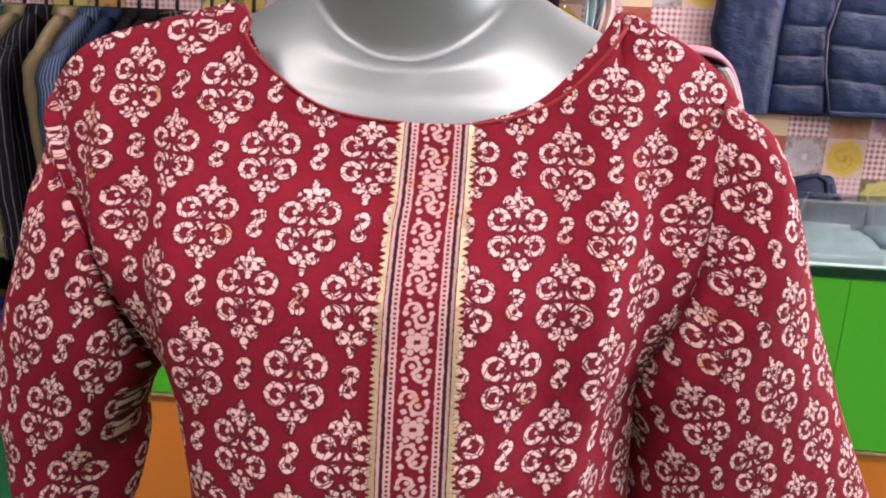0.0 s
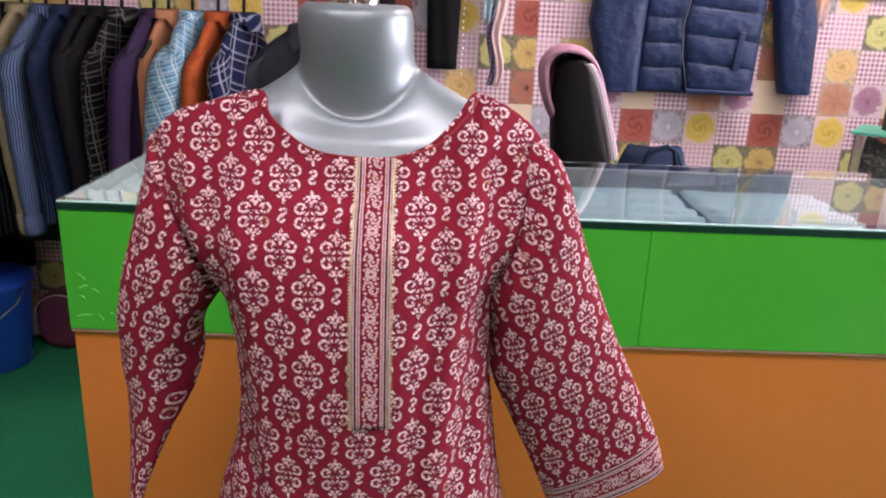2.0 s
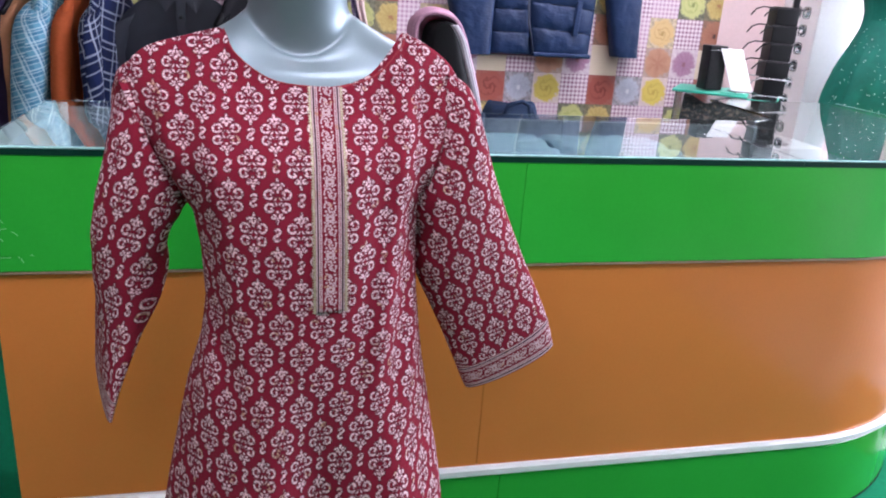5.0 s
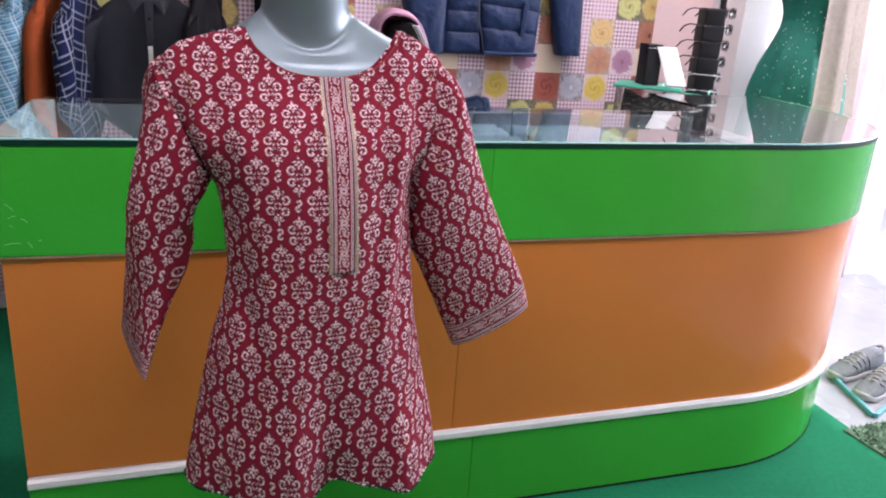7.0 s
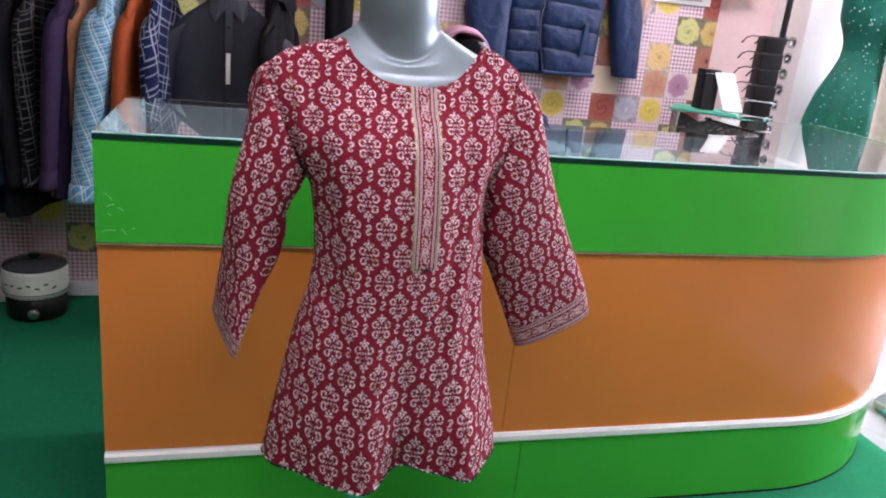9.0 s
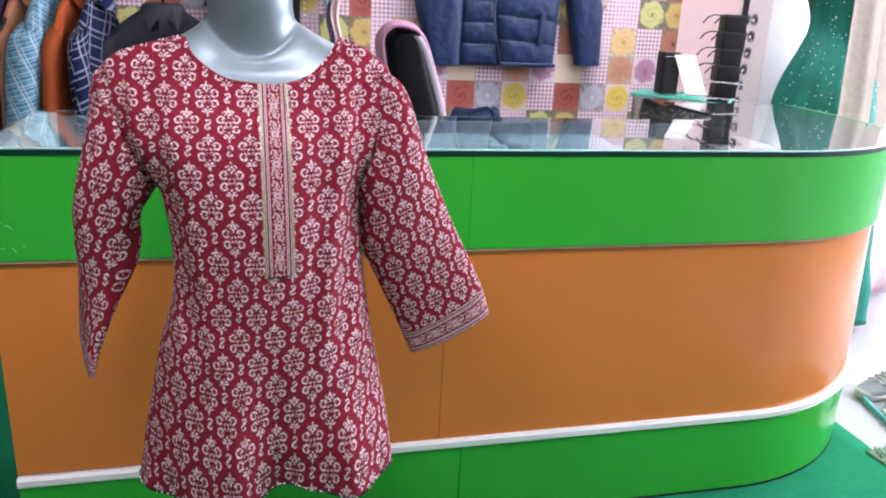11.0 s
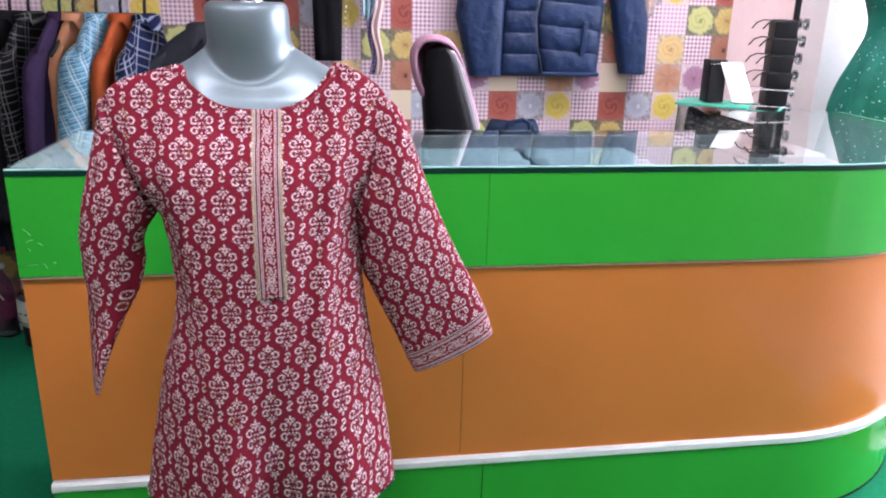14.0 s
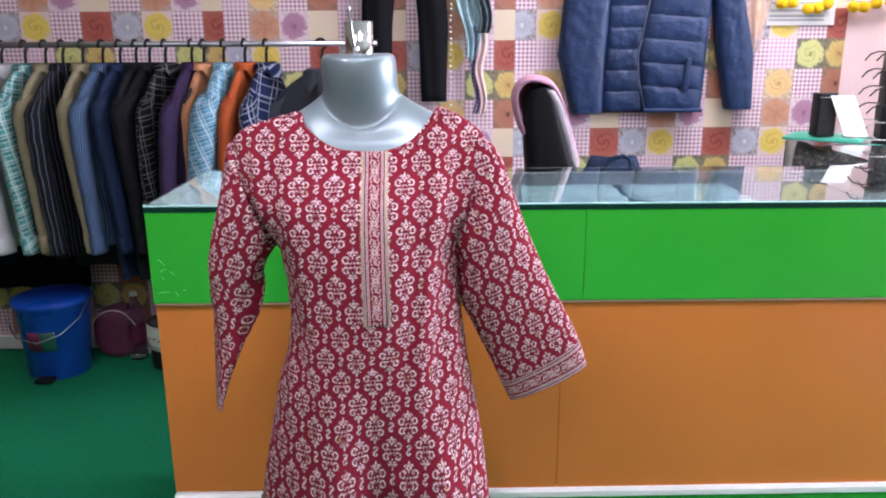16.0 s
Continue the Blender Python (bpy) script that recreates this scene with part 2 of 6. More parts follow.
def plaid(name, base, lines, second, scale=16.0, rough=0.9, thin=0.07, stripes=False, slant=0.16):
    """Checked or striped shirt cloth."""
    g = Nodes(name, rough)
    uv = g.coords("UV")
    skew = g.tree.nodes.new("ShaderNodeVectorRotate")
    g.put(skew.inputs["Vector"], uv)
    skew.inputs["Angle"].default_value = 0.0 if stripes else slant
    s = g.xyz(skew.outputs[0])

    def bands(k, width, freq, shift=0.0):
        return g.ramp(g.m("ABSOLUTE", g.m("SUBTRACT", g.m("FRACT", g.m("MULTIPLY_ADD", s[k], freq, shift)), 0.5)), width, width + 0.03, 1.0, 0.0)

    col = g.mix(g.m("MULTIPLY", bands(0, 0.22, scale, 0.3), 0.55), base, second)
    if not stripes:
        col = g.mix(g.m("MULTIPLY", bands(1, 0.22, scale, 0.3), 0.55), col, second)
        for shift, w in ((0.0, thin), (0.22, thin * 0.5), (0.55, thin * 0.45)):
            col = g.mix(g.m("MULTIPLY", bands(1, w, scale, shift), 0.6), col, lines)
        col = g.mix(g.m("MULTIPLY", bands(0, thin * 0.5, scale, 0.22), 0.6), col, lines)
    col = g.mix(g.m("MULTIPLY", bands(0, thin, scale), 0.75), col, lines)
    col = g.mix(g.ramp(g.noise(9, 3, uv), 0.35, 0.7, 0.0, 0.3), col, tuple(c * 0.5 for c in base))
    g.colour(col)
    g.bump(g.noise(30, 3, uv), 0.3, 0.004)
    return g.mat


def laminate(name, colour, rough=0.17, gloss=0.5):
    """Glossy laminate with dust, fine scratches and a slightly wavy sheen."""
    g = Nodes(name, rough, Specular_IOR_Level=gloss)
    vec = g.coords("Object")
    dust = g.noise(3.5, 4, vec)
    fine = g.noise(140, 3, vec)
    scr = g.noise(90, 2, g.coords("Object", (1, 1, 14)))
    f = g.m("ADD", g.m("MULTIPLY", dust, 0.7), g.m("MULTIPLY", fine, 0.3))
    g.colour(g.mix(g.ramp(f, 0.3, 0.7), tuple(c * 0.95 for c in colour), tuple(min(1, c * 1.05 + 0.003) for c in colour)))
    g.put(g.bsdf.inputs["Roughness"], g.ramp(g.m("ADD", g.m("MULTIPLY", dust, 0.6), g.m("MULTIPLY", scr, 0.4)), 0.3, 0.7, rough - 0.05, rough + 0.06))
    g.bump(g.noise(3, 2, vec), 0.06, 0.01)
    return g.mat


def carpet_mat(name, colour, scale=900.0, pile=0.004):
    g = Nodes(name, 0.95, Specular_IOR_Level=0.12)
    vec = g.coords("Object")
    a, b, c = g.noise(scale, 2, vec), g.noise(60, 3, vec), g.noise(2.5, 3, vec)
    f = g.m("ADD", g.m("MULTIPLY", a, 0.5), g.m("ADD", g.m("MULTIPLY", b, 0.25), g.m("MULTIPLY", c, 0.25)))
    g.colour(g.mix(g.ramp(f, 0.3, 0.7), tuple(c * 0.6 for c in colour), tuple(c * 1.35 for c in colour)))
    g.bump(f, 0.6, pile)
    return g.mat


def crinkled(name, colour, rough):
    """Thin shell cloth over padding, with short creases that run from the seams."""
    g = Nodes(name, rough, Specular_IOR_Level=0.35)
    vec = g.coords("Object", (0.55, 1.0, 1.1))
    a, b, c = g.noise(46, 3, vec), g.noise(120, 2, vec), g.noise(5, 3, vec)
    g.colour(g.mix(g.ramp(c, 0.3, 0.7), tuple(0.82 * v for v in colour), tuple(1.2 * v for v in colour)))
    g.put(g.bsdf.inputs["Roughness"], g.ramp(b, 0.3, 0.7, rough - 0.08, rough + 0.08))
    g.bump(g.m("MULTIPLY_ADD", b, 0.25, a), 0.55, 0.007)
    return g.mat


def speckled(name, ground, spots, size=150):
    """Dark cloth with uneven pale spots."""
    g = Nodes(name, 0.85)
    g.colour(g.mix(g.ramp(g.noise(size, 1), 0.56, 0.62), ground, spots))
    return g.mat


def glass_mat(name, tint, rough=0.0):
    g = Nodes(name, rough)
    g.colour(tint)
    g.bsdf.inputs["Transmission Weight"].default_value = 1.0
    g.bsdf.inputs["IOR"].default_value = 1.48
    g.put(g.bsdf.inputs["Roughness"], g.ramp(g.noise(3, 3), 0.45, 0.8, rough, rough + 0.05))
    return g.mat


def glow(name, colour, strength):
    g = Nodes(name, 0.5)
    g.colour(colour)
    g.put(g.bsdf.inputs["Emission Color"], colour)
    g.bsdf.inputs["Emission Strength"].default_value = strength
    return g.mat


COTTON, BORDER = printed_cotton(), border_print()
GOLD_LACE = plain("gold_lace", (0.46, 0.38, 0.26), 0.45, 0.3, 0.4, 900)
SILVER = plain("silver_grey_gloss", (0.180, 0.235, 0.262), 0.43, 0.42, 0.04, 30, 0.03, Coat_Weight=0.12, Coat_Roughness=0.1)
CHROME = plain("chrome", (0.75, 0.75, 0.75), 0.14, 1.0, 0.05, 40, 0.0)
GREEN_LAM = laminate("green_laminate", (0.022, 0.40, 0.030))
ORANGE_LAM = laminate("orange_laminate", (0.62, 0.195, 0.038), 0.15, 0.34)
WHITE_TRIM = plain("white_moulding", (0.78, 0.80, 0.78), 0.35, 0, 0.06, 40)
RAW_EDGE = plain("raw_board_edge", (0.38, 0.25, 0.17), 0.8, 0, 0.3, 120)
CASE_WHITE = plain("white_board", (0.68, 0.70, 0.70), 0.45, 0, 0.05, 30)
CASE_GREY = plain("grey_lined_case", (0.16, 0.20, 0.21), 0.7, 0, 0.15, 30)
GLASS = glass_mat("counter_glass", (0.93, 0.985, 0.96))
GLASS_EDGE_SHADE = plain("dark_glass_edge_and_shade", (0.003, 0.035, 0.022), 0.4, 0, 0.2, 50, 0, Specular_IOR_Level=0.15)
RIM_HIGHLIGHT = plain("painted_rim_highlight", (0.36, 0.62, 0.60), 0.15, 0, 0.1, 50, 0)
CARPET = carpet_mat("green_carpet", (0.004, 0.19, 0.085))
TILE_FLOOR = plain("pale_floor_tile", (0.42, 0.43, 0.43), 0.25, 0, 0.06, 20)
PINK_WALL = plain("pink_painted_wall", (0.76, 0.57, 0.56), 0.7, 0, 0.05, 90)
WHITE_WALL = plain("white_painted_wall", (0.84, 0.82, 0.82), 0.7, 0, 0.04, 90)
CEILING_WHITE = plain("ceiling_paint", (0.72, 0.72, 0.70), 0.8, 0, 0.05, 60)
BLACK_PLASTIC = plain("black_plastic", (0.007, 0.007, 0.008), 0.45, 0, 0.2, 80, Specular_IOR_Level=0.3)
BLACK_LEATHER = plain("black_leather", (0.006, 0.006, 0.007), 0.62, 0, 0.25, 160, 0.4, Specular_IOR_Level=0.15)
BLACK_CLOTH = plain("black_cloth", (0.007, 0.007, 0.009), 0.9, 0, 0.25, 300, 0.3)
NAVY_NYLON = crinkled("navy_quilted_nylon", (0.010, 0.027, 0.082), 0.46)
NAVY_LINING = plain("maroon_lining", (0.10, 0.015, 0.03), 0.7, 0, 0.2, 80)
DENIM = plain("dark_denim", (0.018, 0.032, 0.065), 0.9, 0, 0.3, 260, 0.4)
GREY_KNIT = plain("pale_grey_folded_cotton", (0.20, 0.31, 0.335), 0.9, 0, 0.15, 120, 0.4)
BLUE_PLASTIC = plain("blue_plastic", (0.010, 0.085, 0.52), 0.32, 0, 0.1, 40)
WHITE_ENAMEL = plain("cream_enamel", (0.62, 0.66, 0.58), 0.3, 0, 0.06, 40)
STEEL = plain("steel", (0.5, 0.5, 0.5), 0.3, 1.0, 0.1, 60)
PINK_TOWEL = plain("pink_terry", (0.56, 0.31, 0.42), 0.95, 0, 0.2, 500, 0.6)
STRIPE_TOWEL = plaid("striped_towel_hem", (0.50, 0.46, 0.50), (0.10, 0.09, 0.12), (0.70, 0.68, 0.70), 75, stripes=True, thin=0.16)
SKY_NET = plain("pale_blue_net", (0.32, 0.48, 0.52), 0.7, 0, 0.35, 60, 0.4)
PEARL = plain("pearl", (0.75, 0.74, 0.72), 0.2, 0, 0.04, 40, 0)
VIOLET_LACE = plaid("violet_lace", (0.10, 0.05, 0.22), (0.55, 0.5, 0.6), (0.05, 0.03, 0.12), 60)
PALE_RIBBON = plain("pale_pink_ribbon", (0.68, 0.52, 0.50), 0.6, 0, 0.12, 90)
GREEN_LID = plain("green_plastic_lid", (0.03, 0.42, 0.28), 0.42, 0, 0.1, 40, 0)
CLEAR_PLASTIC = glass_mat("clear_plastic", (0.86, 0.92, 0.92), 0.12)
CARD = plain("white_card", (0.80, 0.80, 0.78), 0.5, 0, 0.03, 60)
CARD_PRINT = plain("grey_card_print", (0.42, 0.42, 0.44), 0.5, 0, 0.1, 300)
SNAKE = speckled("brown_patterned_scarf", (0.045, 0.045, 0.045), (0.24, 0.18, 0.14), 75)
GOWN = plain("emerald_satin", (0.006, 0.150, 0.108), 0.65, 0, 0.35, 20, 0.4, Specular_IOR_Level=0.25)
SEQUIN = plain("silver_sequin", (0.85, 0.88, 0.86), 0.35, 0.3, 0.05, 60, 0)
CREAM_DRAPE = plain("cream_gold_net", (0.335, 0.290, 0.245), 0.9, 0, 0.2, 60, 0.5)
PINK_DRAPE = plain("rose_pink_drape", (0.72, 0.50, 0.55), 0.8, 0, 0.15, 60, 0.4)
SHOE_MESH = plain("grey_shoe_mesh", (0.20, 0.225, 0.235), 0.85, 0, 0.35, 160, 0.6)
SHOE_DARK = plain("dark_grey_shoe_trim", (0.10, 0.11, 0.12), 0.8)
SHOE_SOLE = plain("white_rubber", (0.46, 0.46, 0.44), 0.6, 0, 0.1, 60)
TEAL_PANE_EDGE = plain("teal_pane_edge", (0.09, 0.36, 0.40), 0.4, 0, 0.1, 60)
MAT_PILE = carpet_mat("sage_mat_pile", (0.15, 0.25, 0.165), 420, 0.01)
MARIGOLD = plain("marigold", (0.75, 0.46, 0.01), 0.9, 0, 0.3, 160, 0.8)
GOLD_PAPER = flower("gold_red_paper", (0.62, 0.47, 0.44), (0.55, 0.33, 0.28), (0.62, 0.42, 0.25), (0.5, 0.3, 0.2), 5, 0.3, busy=2.0)
MAROON_BAG = plain("maroon_bag_cloth", (0.10, 0.02, 0.05), 0.7, 0, 0.2, 90, 0.3)
BROWN_WOOD = plain("dark_wood", (0.10, 0.05, 0.025), 0.5, 0, 0.25, 60)
LABEL_RED, LABEL_GREEN = plain("red_label", (0.14, 0.02, 0.06), 0.4, 0, 0.6, 110), plain("green_label", (0.02, 0.12, 0.08), 0.4, 0, 0.6, 110)
PAPER_TILES = {
    "gingham": gingham("pink_gingham_paper", (0.82, 0.71, 0.74), (0.29, 0.10, 0.19), 7.0),
    "gingham_pale": gingham("pale_gingham_paper", (0.78, 0.66, 0.70), (0.50, 0.28, 0.40)),
    "rose": flower("red_rose_paper", (0.36, 0.10, 0.08), (0.37, 0.090, 0.062), (0.23, 0.040, 0.032), (0.24, 0.04, 0.03), 5, 0.46, 27, (0.40, 0.13, 0.10)),
    "daisy": flower("grey_daisy_paper", (0.46, 0.40, 0.43), (0.50, 0.51, 0.58), (0.30, 0.31, 0.38), (0.60, 0.60, 0.62), 16, 0.40, leaf=(0.24, 0.22, 0.23)),
    "yellow": flower("yellow_rose_paper", (0.72, 0.58, 0.56), (0.70, 0.54, 0.11), (0.60, 0.43, 0.08), (0.55, 0.38, 0.06), 5, 0.42, 27, (0.66, 0.52, 0.46)),
    "cream": gingham("cream_check_paper", (0.72, 0.62, 0.44), (0.66, 0.54, 0.38), 12),
    "tulip": flower("orange_tulip_paper", (0.52, 0.38, 0.33), (0.56, 0.29, 0.18), (0.44, 0.19, 0.11), (0.48, 0.22, 0.13), 3, 0.46, 0, (0.44, 0.30, 0.24)),
    "lilac": flower("lilac_flower_paper", (0.62, 0.48, 0.54), (0.44, 0.24, 0.34), (0.34, 0.16, 0.26), (0.30, 0.12, 0.16), 7, 0.40, 0, (0.70, 0.60, 0.62)),
    "rust": flower("rust_flower_paper", (0.34, 0.16, 0.11), (0.42, 0.18, 0.11), (0.30, 0.10, 0.06), (0.09, 0.04, 0.03), 12, 0.45, 0, (0.24, 0.13, 0.09)),
    "pale_yellow": flower("pale_yellow_rose_paper", (0.70, 0.55, 0.36), (0.72, 0.50, 0.22), (0.60, 0.38, 0.14), (0.50, 0.30, 0.10), 5, 0.42, 40),
    "bunch": flower("yellow_bunch_paper", (0.24, 0.20, 0.12), (0.60, 0.46, 0.16), (0.44, 0.29, 0.09), (0.40, 0.20, 0.08), 6, 0.42, 0, (0.15, 0.14, 0.08), 3.0),
    "green": flower("green_flower_paper", (0.22, 0.21, 0.14), (0.56, 0.56, 0.22), (0.42, 0.45, 0.14), (0.26, 0.29, 0.09), 5, 0.43, 30, (0.12, 0.12, 0.08)),
}


# ---- mesh helpers ----
def part(name, bm, material, parent=None, label="", smooth=True, fix=True):
    me = bpy.data.meshes.new(name)
    if fix:
        bmesh.ops.recalc_face_normals(bm, faces=bm.faces[:])
    bm.normal_update()
    bm.to_mesh(me)
    bm.free()
    for mat in material if isinstance(material, (list, tuple)) else [material]:
        me.materials.append(mat)
    for p in me.polygons:
        p.use_smooth = smooth
    ob = new(name, me)
    ob.parent = parent
    if label:
        tagged(ob, label)
    return ob


def thing(name, label, category, group="", at=(0, 0, 0), turn=0.0, kind=""):
    ob = new(name)
    ob.empty_display_size = 0.05
    ob.matrix_basis = pose(*at, 0, 0, turn)
    return tagged(ob, label, category, group, kind)


def add_box(bm, lo, hi, bevel=0.0, m=None):
    c = [(a + b) / 2 for a, b in zip(lo, hi)]
    d = [abs(b - a) for a, b in zip(lo, hi)]
    made = bmesh.ops.create_cube(bm, size=1.0, matrix=(m or Matrix()) @ Matrix.Translation(c) @ Matrix.Diagonal((*d, 1)))
    if bevel:
        edges = list({e for v in made["verts"] for e in v.link_edges})
        bmesh.ops.bevel(bm, geom=edges, offset=bevel, segments=2, affect="EDGES", profile=0.7)
    return bm


def box(lo, hi, bevel=0.0, m=None):
    return add_box(bmesh.new(), lo, hi, bevel, m)


def add_loft(bm, rings, closed=True, caps=(True, True), uvs=None):
    """Skin over rings of equal length. uvs: per ring and point, in metres."""
    layer = bm.loops.layers.uv.verify() if uvs else None
    rows = [[bm.verts.new(p) for p in r] for r in rings]
    n = len(rows[0])
    for k in range(len(rows) - 1):
        for i in range(n if closed else n - 1):
            j = (i + 1) % n
            f = bm.faces.new((rows[k][i], rows[k][j], rows[k + 1][j], rows[k + 1][i]))
            if layer:
                jj = i + 1
                for loop, (a, b) in zip(f.loops, ((k, i), (k, jj), (k + 1, jj), (k + 1, i))):
                    loop[layer].uv = uvs(a, b)
    if closed and caps[0]:
        bm.faces.new(rows[0][::-1])
    if closed and caps[1]:
        bm.faces.new(rows[-1])
    return bm


def loft(rings, closed=True, caps=(True, True), uvs=None):
    return add_loft(bmesh.new(), rings, closed, caps, uvs)


def add_lathe(bm, profile, at=(0, 0, 0), n=32, caps=(True, True)):
    rings = [[(at[0] + r * math.cos(2 * math.pi * i / n), at[1] + r * math.sin(2 * math.pi * i / n), at[2] + z) for i in range(n)] for r, z in profile]
    return add_loft(bm, rings, True, caps)


def lathe(profile, at=(0, 0, 0), n=32, caps=(True, True)):
    return add_lathe(bmesh.new(), profile, at, n, caps)


def add_tube(bm, pts, r, n=10, caps=True):
    pts = [Vector(p) for p in pts]
    rings = []
    side = None
    for k, p in enumerate(pts):
        t = (pts[min(k + 1, len(pts) - 1)] - pts[max(k - 1, 0)]).normalized()
        if side is None:
            side = t.orthogonal().normalized()
        side = (side - t * side.dot(t)).normalized()
        up = t.cross(side)
        rr = r[k] if isinstance(r, (list, tuple)) else r
        rings.append([p + rr * (math.cos(a) * side + math.sin(a) * up) for a in (2 * math.pi * i / n for i in range(n))])
    return add_loft(bm, rings, True, (caps, caps))


def tube(pts, r, n=10):
    return add_tube(bmesh.new(), pts, r, n)


def interp(x, xs, ys):
    return float(np.interp(x, xs, ys))


def smooth_path(pts, steps):
    """Points of a smooth curve through pts."""
    out = []
    n = len(pts)
    for k in range(n - 1):
        p = [np.array(pts[max(0, min(n - 1, k + d))], float) for d in (-1, 0, 1, 2)]
        for s in range(steps):
            t = s / steps
            out.append(0.5 * (2 * p[1] + (p[2] - p[0]) * t + (2 * p[0] - 5 * p[1] + 4 * p[2] - p[3]) * t * t + (3 * p[1] - p[0] - 3 * p[2] + p[3]) * t ** 3))
    out.append(np.array(pts[-1], float))
    return out


def add_sheet(bm, fn, nu, nv, thick=0.0, uv=None):
    """A cloth sheet from fn(a, b) -> point, a and b from 0 to 1, with thickness along its normal, and uv(a, b) in metres."""
    layer = bm.loops.layers.uv.verify()
    P = [[Vector(fn(i / nu, j / nv)) for i in range(nu + 1)] for j in range(nv + 1)]

    def normal(i, j):
        a = P[j][min(i + 1, nu)] - P[j][max(i - 1, 0)]
        b = P[min(j + 1, nv)][i] - P[max(j - 1, 0)][i]
        n = a.cross(b)
        return n.normalized() if n.length > 1e-12 else Vector((0, -1, 0))

    layers = [0.0, -thick] if thick else [0.0]
    grids = []
    for off in layers:
        grids.append([[bm.verts.new(P[j][i] + off * normal(i, j)) for i in range(nu + 1)] for j in range(nv + 1)])
    uv = uv or (lambda a, b: (a, b))
    known = {(i, j): uv(i / nu, j / nv) for i in range(nu + 1) for j in range(nv + 1)}
    for g, grid in enumerate(grids):
        for j in range(nv):
            for i in range(nu):
                ids = ((i, j), (i + 1, j), (i + 1, j + 1), (i, j + 1))
                if g:
                    ids = ids[::-1]
                f = bm.faces.new([grid[b][a] for a, b in ids])
                for loop, (a, b) in zip(f.loops, ids):
                    loop[layer].uv = known[a, b]
    if thick:
        A, B = grids
        rim = [(i, 0) for i in range(nu + 1)] + [(nu, j) for j in range(1, nv + 1)] + [(i, nv) for i in range(nu - 1, -1, -1)] + [(0, j) for j in range(nv - 1, 0, -1)]
        for k, (i, j) in enumerate(rim):
            a, b = rim[(k + 1) % len(rim)]
            f = bm.faces.new((A[j][i], B[j][i], B[b][a], A[b][a]))
            for loop, (p, q) in zip(f.loops, ((i, j), (i, j), (a, b), (a, b))):
                loop[layer].uv = known[p, q]
    return bm


def sheet(fn, nu, nv, thick=0.0, uv=None):
    return add_sheet(bmesh.new(), fn, nu, nv, thick, uv)


# ---- the room ----
WALL_Y, LEFT_X, RIGHT_X, FRONT_Y, TOP_Z = 1.592, -1.75, 3.7, -3.6, 2.75

tagged(part("floor", box((LEFT_X - 0.2, FRONT_Y - 0.2, -0.12), (RIGHT_X + 0.2, WALL_Y + 0.2, -0.012), 0), TILE_FLOOR), "pale tiled shop floor partly under carpet", "floor", kind="structure")
tagged(part("carpet", sheet(lambda a, b: (LEFT_X + a * (2.45 + 0.012 * math.sin(9 * b) - LEFT_X), FRONT_Y + b * (WALL_Y - FRONT_Y), 0.0), 60, 60, 0.012), CARPET), "worn plain green carpet laid over the floor", "carpet", kind="structure")
tagged(part("ceiling", box((LEFT_X - 0.2, FRONT_Y - 0.2, TOP_Z), (RIGHT_X + 0.2, WALL_Y + 0.2, TOP_Z + 0.15)), CEILING_WHITE, smooth=False), "plain white ceiling", "ceiling", kind="structure")
# left and front walls are unseen; dark only to lower bounce and neck reflections
tagged(part("wall_left", box((LEFT_X - 0.2, FRONT_Y - 0.2, -0.012), (LEFT_X, WALL_Y + 0.2, TOP_Z)), BROWN_WOOD, smooth=False), "unseen plain wall, made dark to cut bounced light", "wall", kind="structure")
tagged(part("wall_front", box((LEFT_X, FRONT_Y - 0.2, -0.012), (RIGHT_X + 0.2, FRONT_Y, TOP_Z)), BROWN_WOOD, smooth=False), "unseen plain wall, made dark to cut bounced light", "wall", kind="structure")
wall_right = bmesh.new()
add_box(wall_right, (RIGHT_X, FRONT_Y, -0.012), (RIGHT_X + 0.2, -2.2, TOP_Z))
add_box(wall_right, (RIGHT_X, 1.45, -0.012), (RIGHT_X + 0.2, WALL_Y + 0.2, TOP_Z))
add_box(wall_right, (RIGHT_X, -2.2, 2.25), (RIGHT_X + 0.2, 1.45, TOP_Z))
tagged(part("wall_right", wall_right, WHITE_WALL, smooth=False), "white wall with the wide open shop front", "wall", kind="structure")
tagged(part("wall_back", box((LEFT_X, WALL_Y + 0.004, -0.012), (RIGHT_X, WALL_Y + 0.2, TOP_Z)), PINK_WALL, smooth=False), "pink painted back wall", "wall", kind="structure")
tagged(part("pillar", box((2.70, 1.36, -0.012), (2.86, WALL_Y + 0.003, TOP_Z), 0.006), WHITE_WALL, smooth=False), "white painted wall pillar", "pillar", kind="structure")

# pavement outside the shop front
tagged(part("ground", box((RIGHT_X + 0.2, -30, -0.14), (60, 30, -0.02)), TILE_FLOOR, smooth=False), "pale sunlit paving outside the shop", "ground", kind="structure")

# wallpaper: printed squares, hung in strips that do not quite match
T = 0.1227
PRINT = [["rose", "daisy", "yellow", "gingham"], ["cream", "gingham", "tulip", "lilac"], ["rust", "gingham_pale", "pale_yellow", "gingham"], ["bunch", "gingham", "gingham_pale", "green"]]
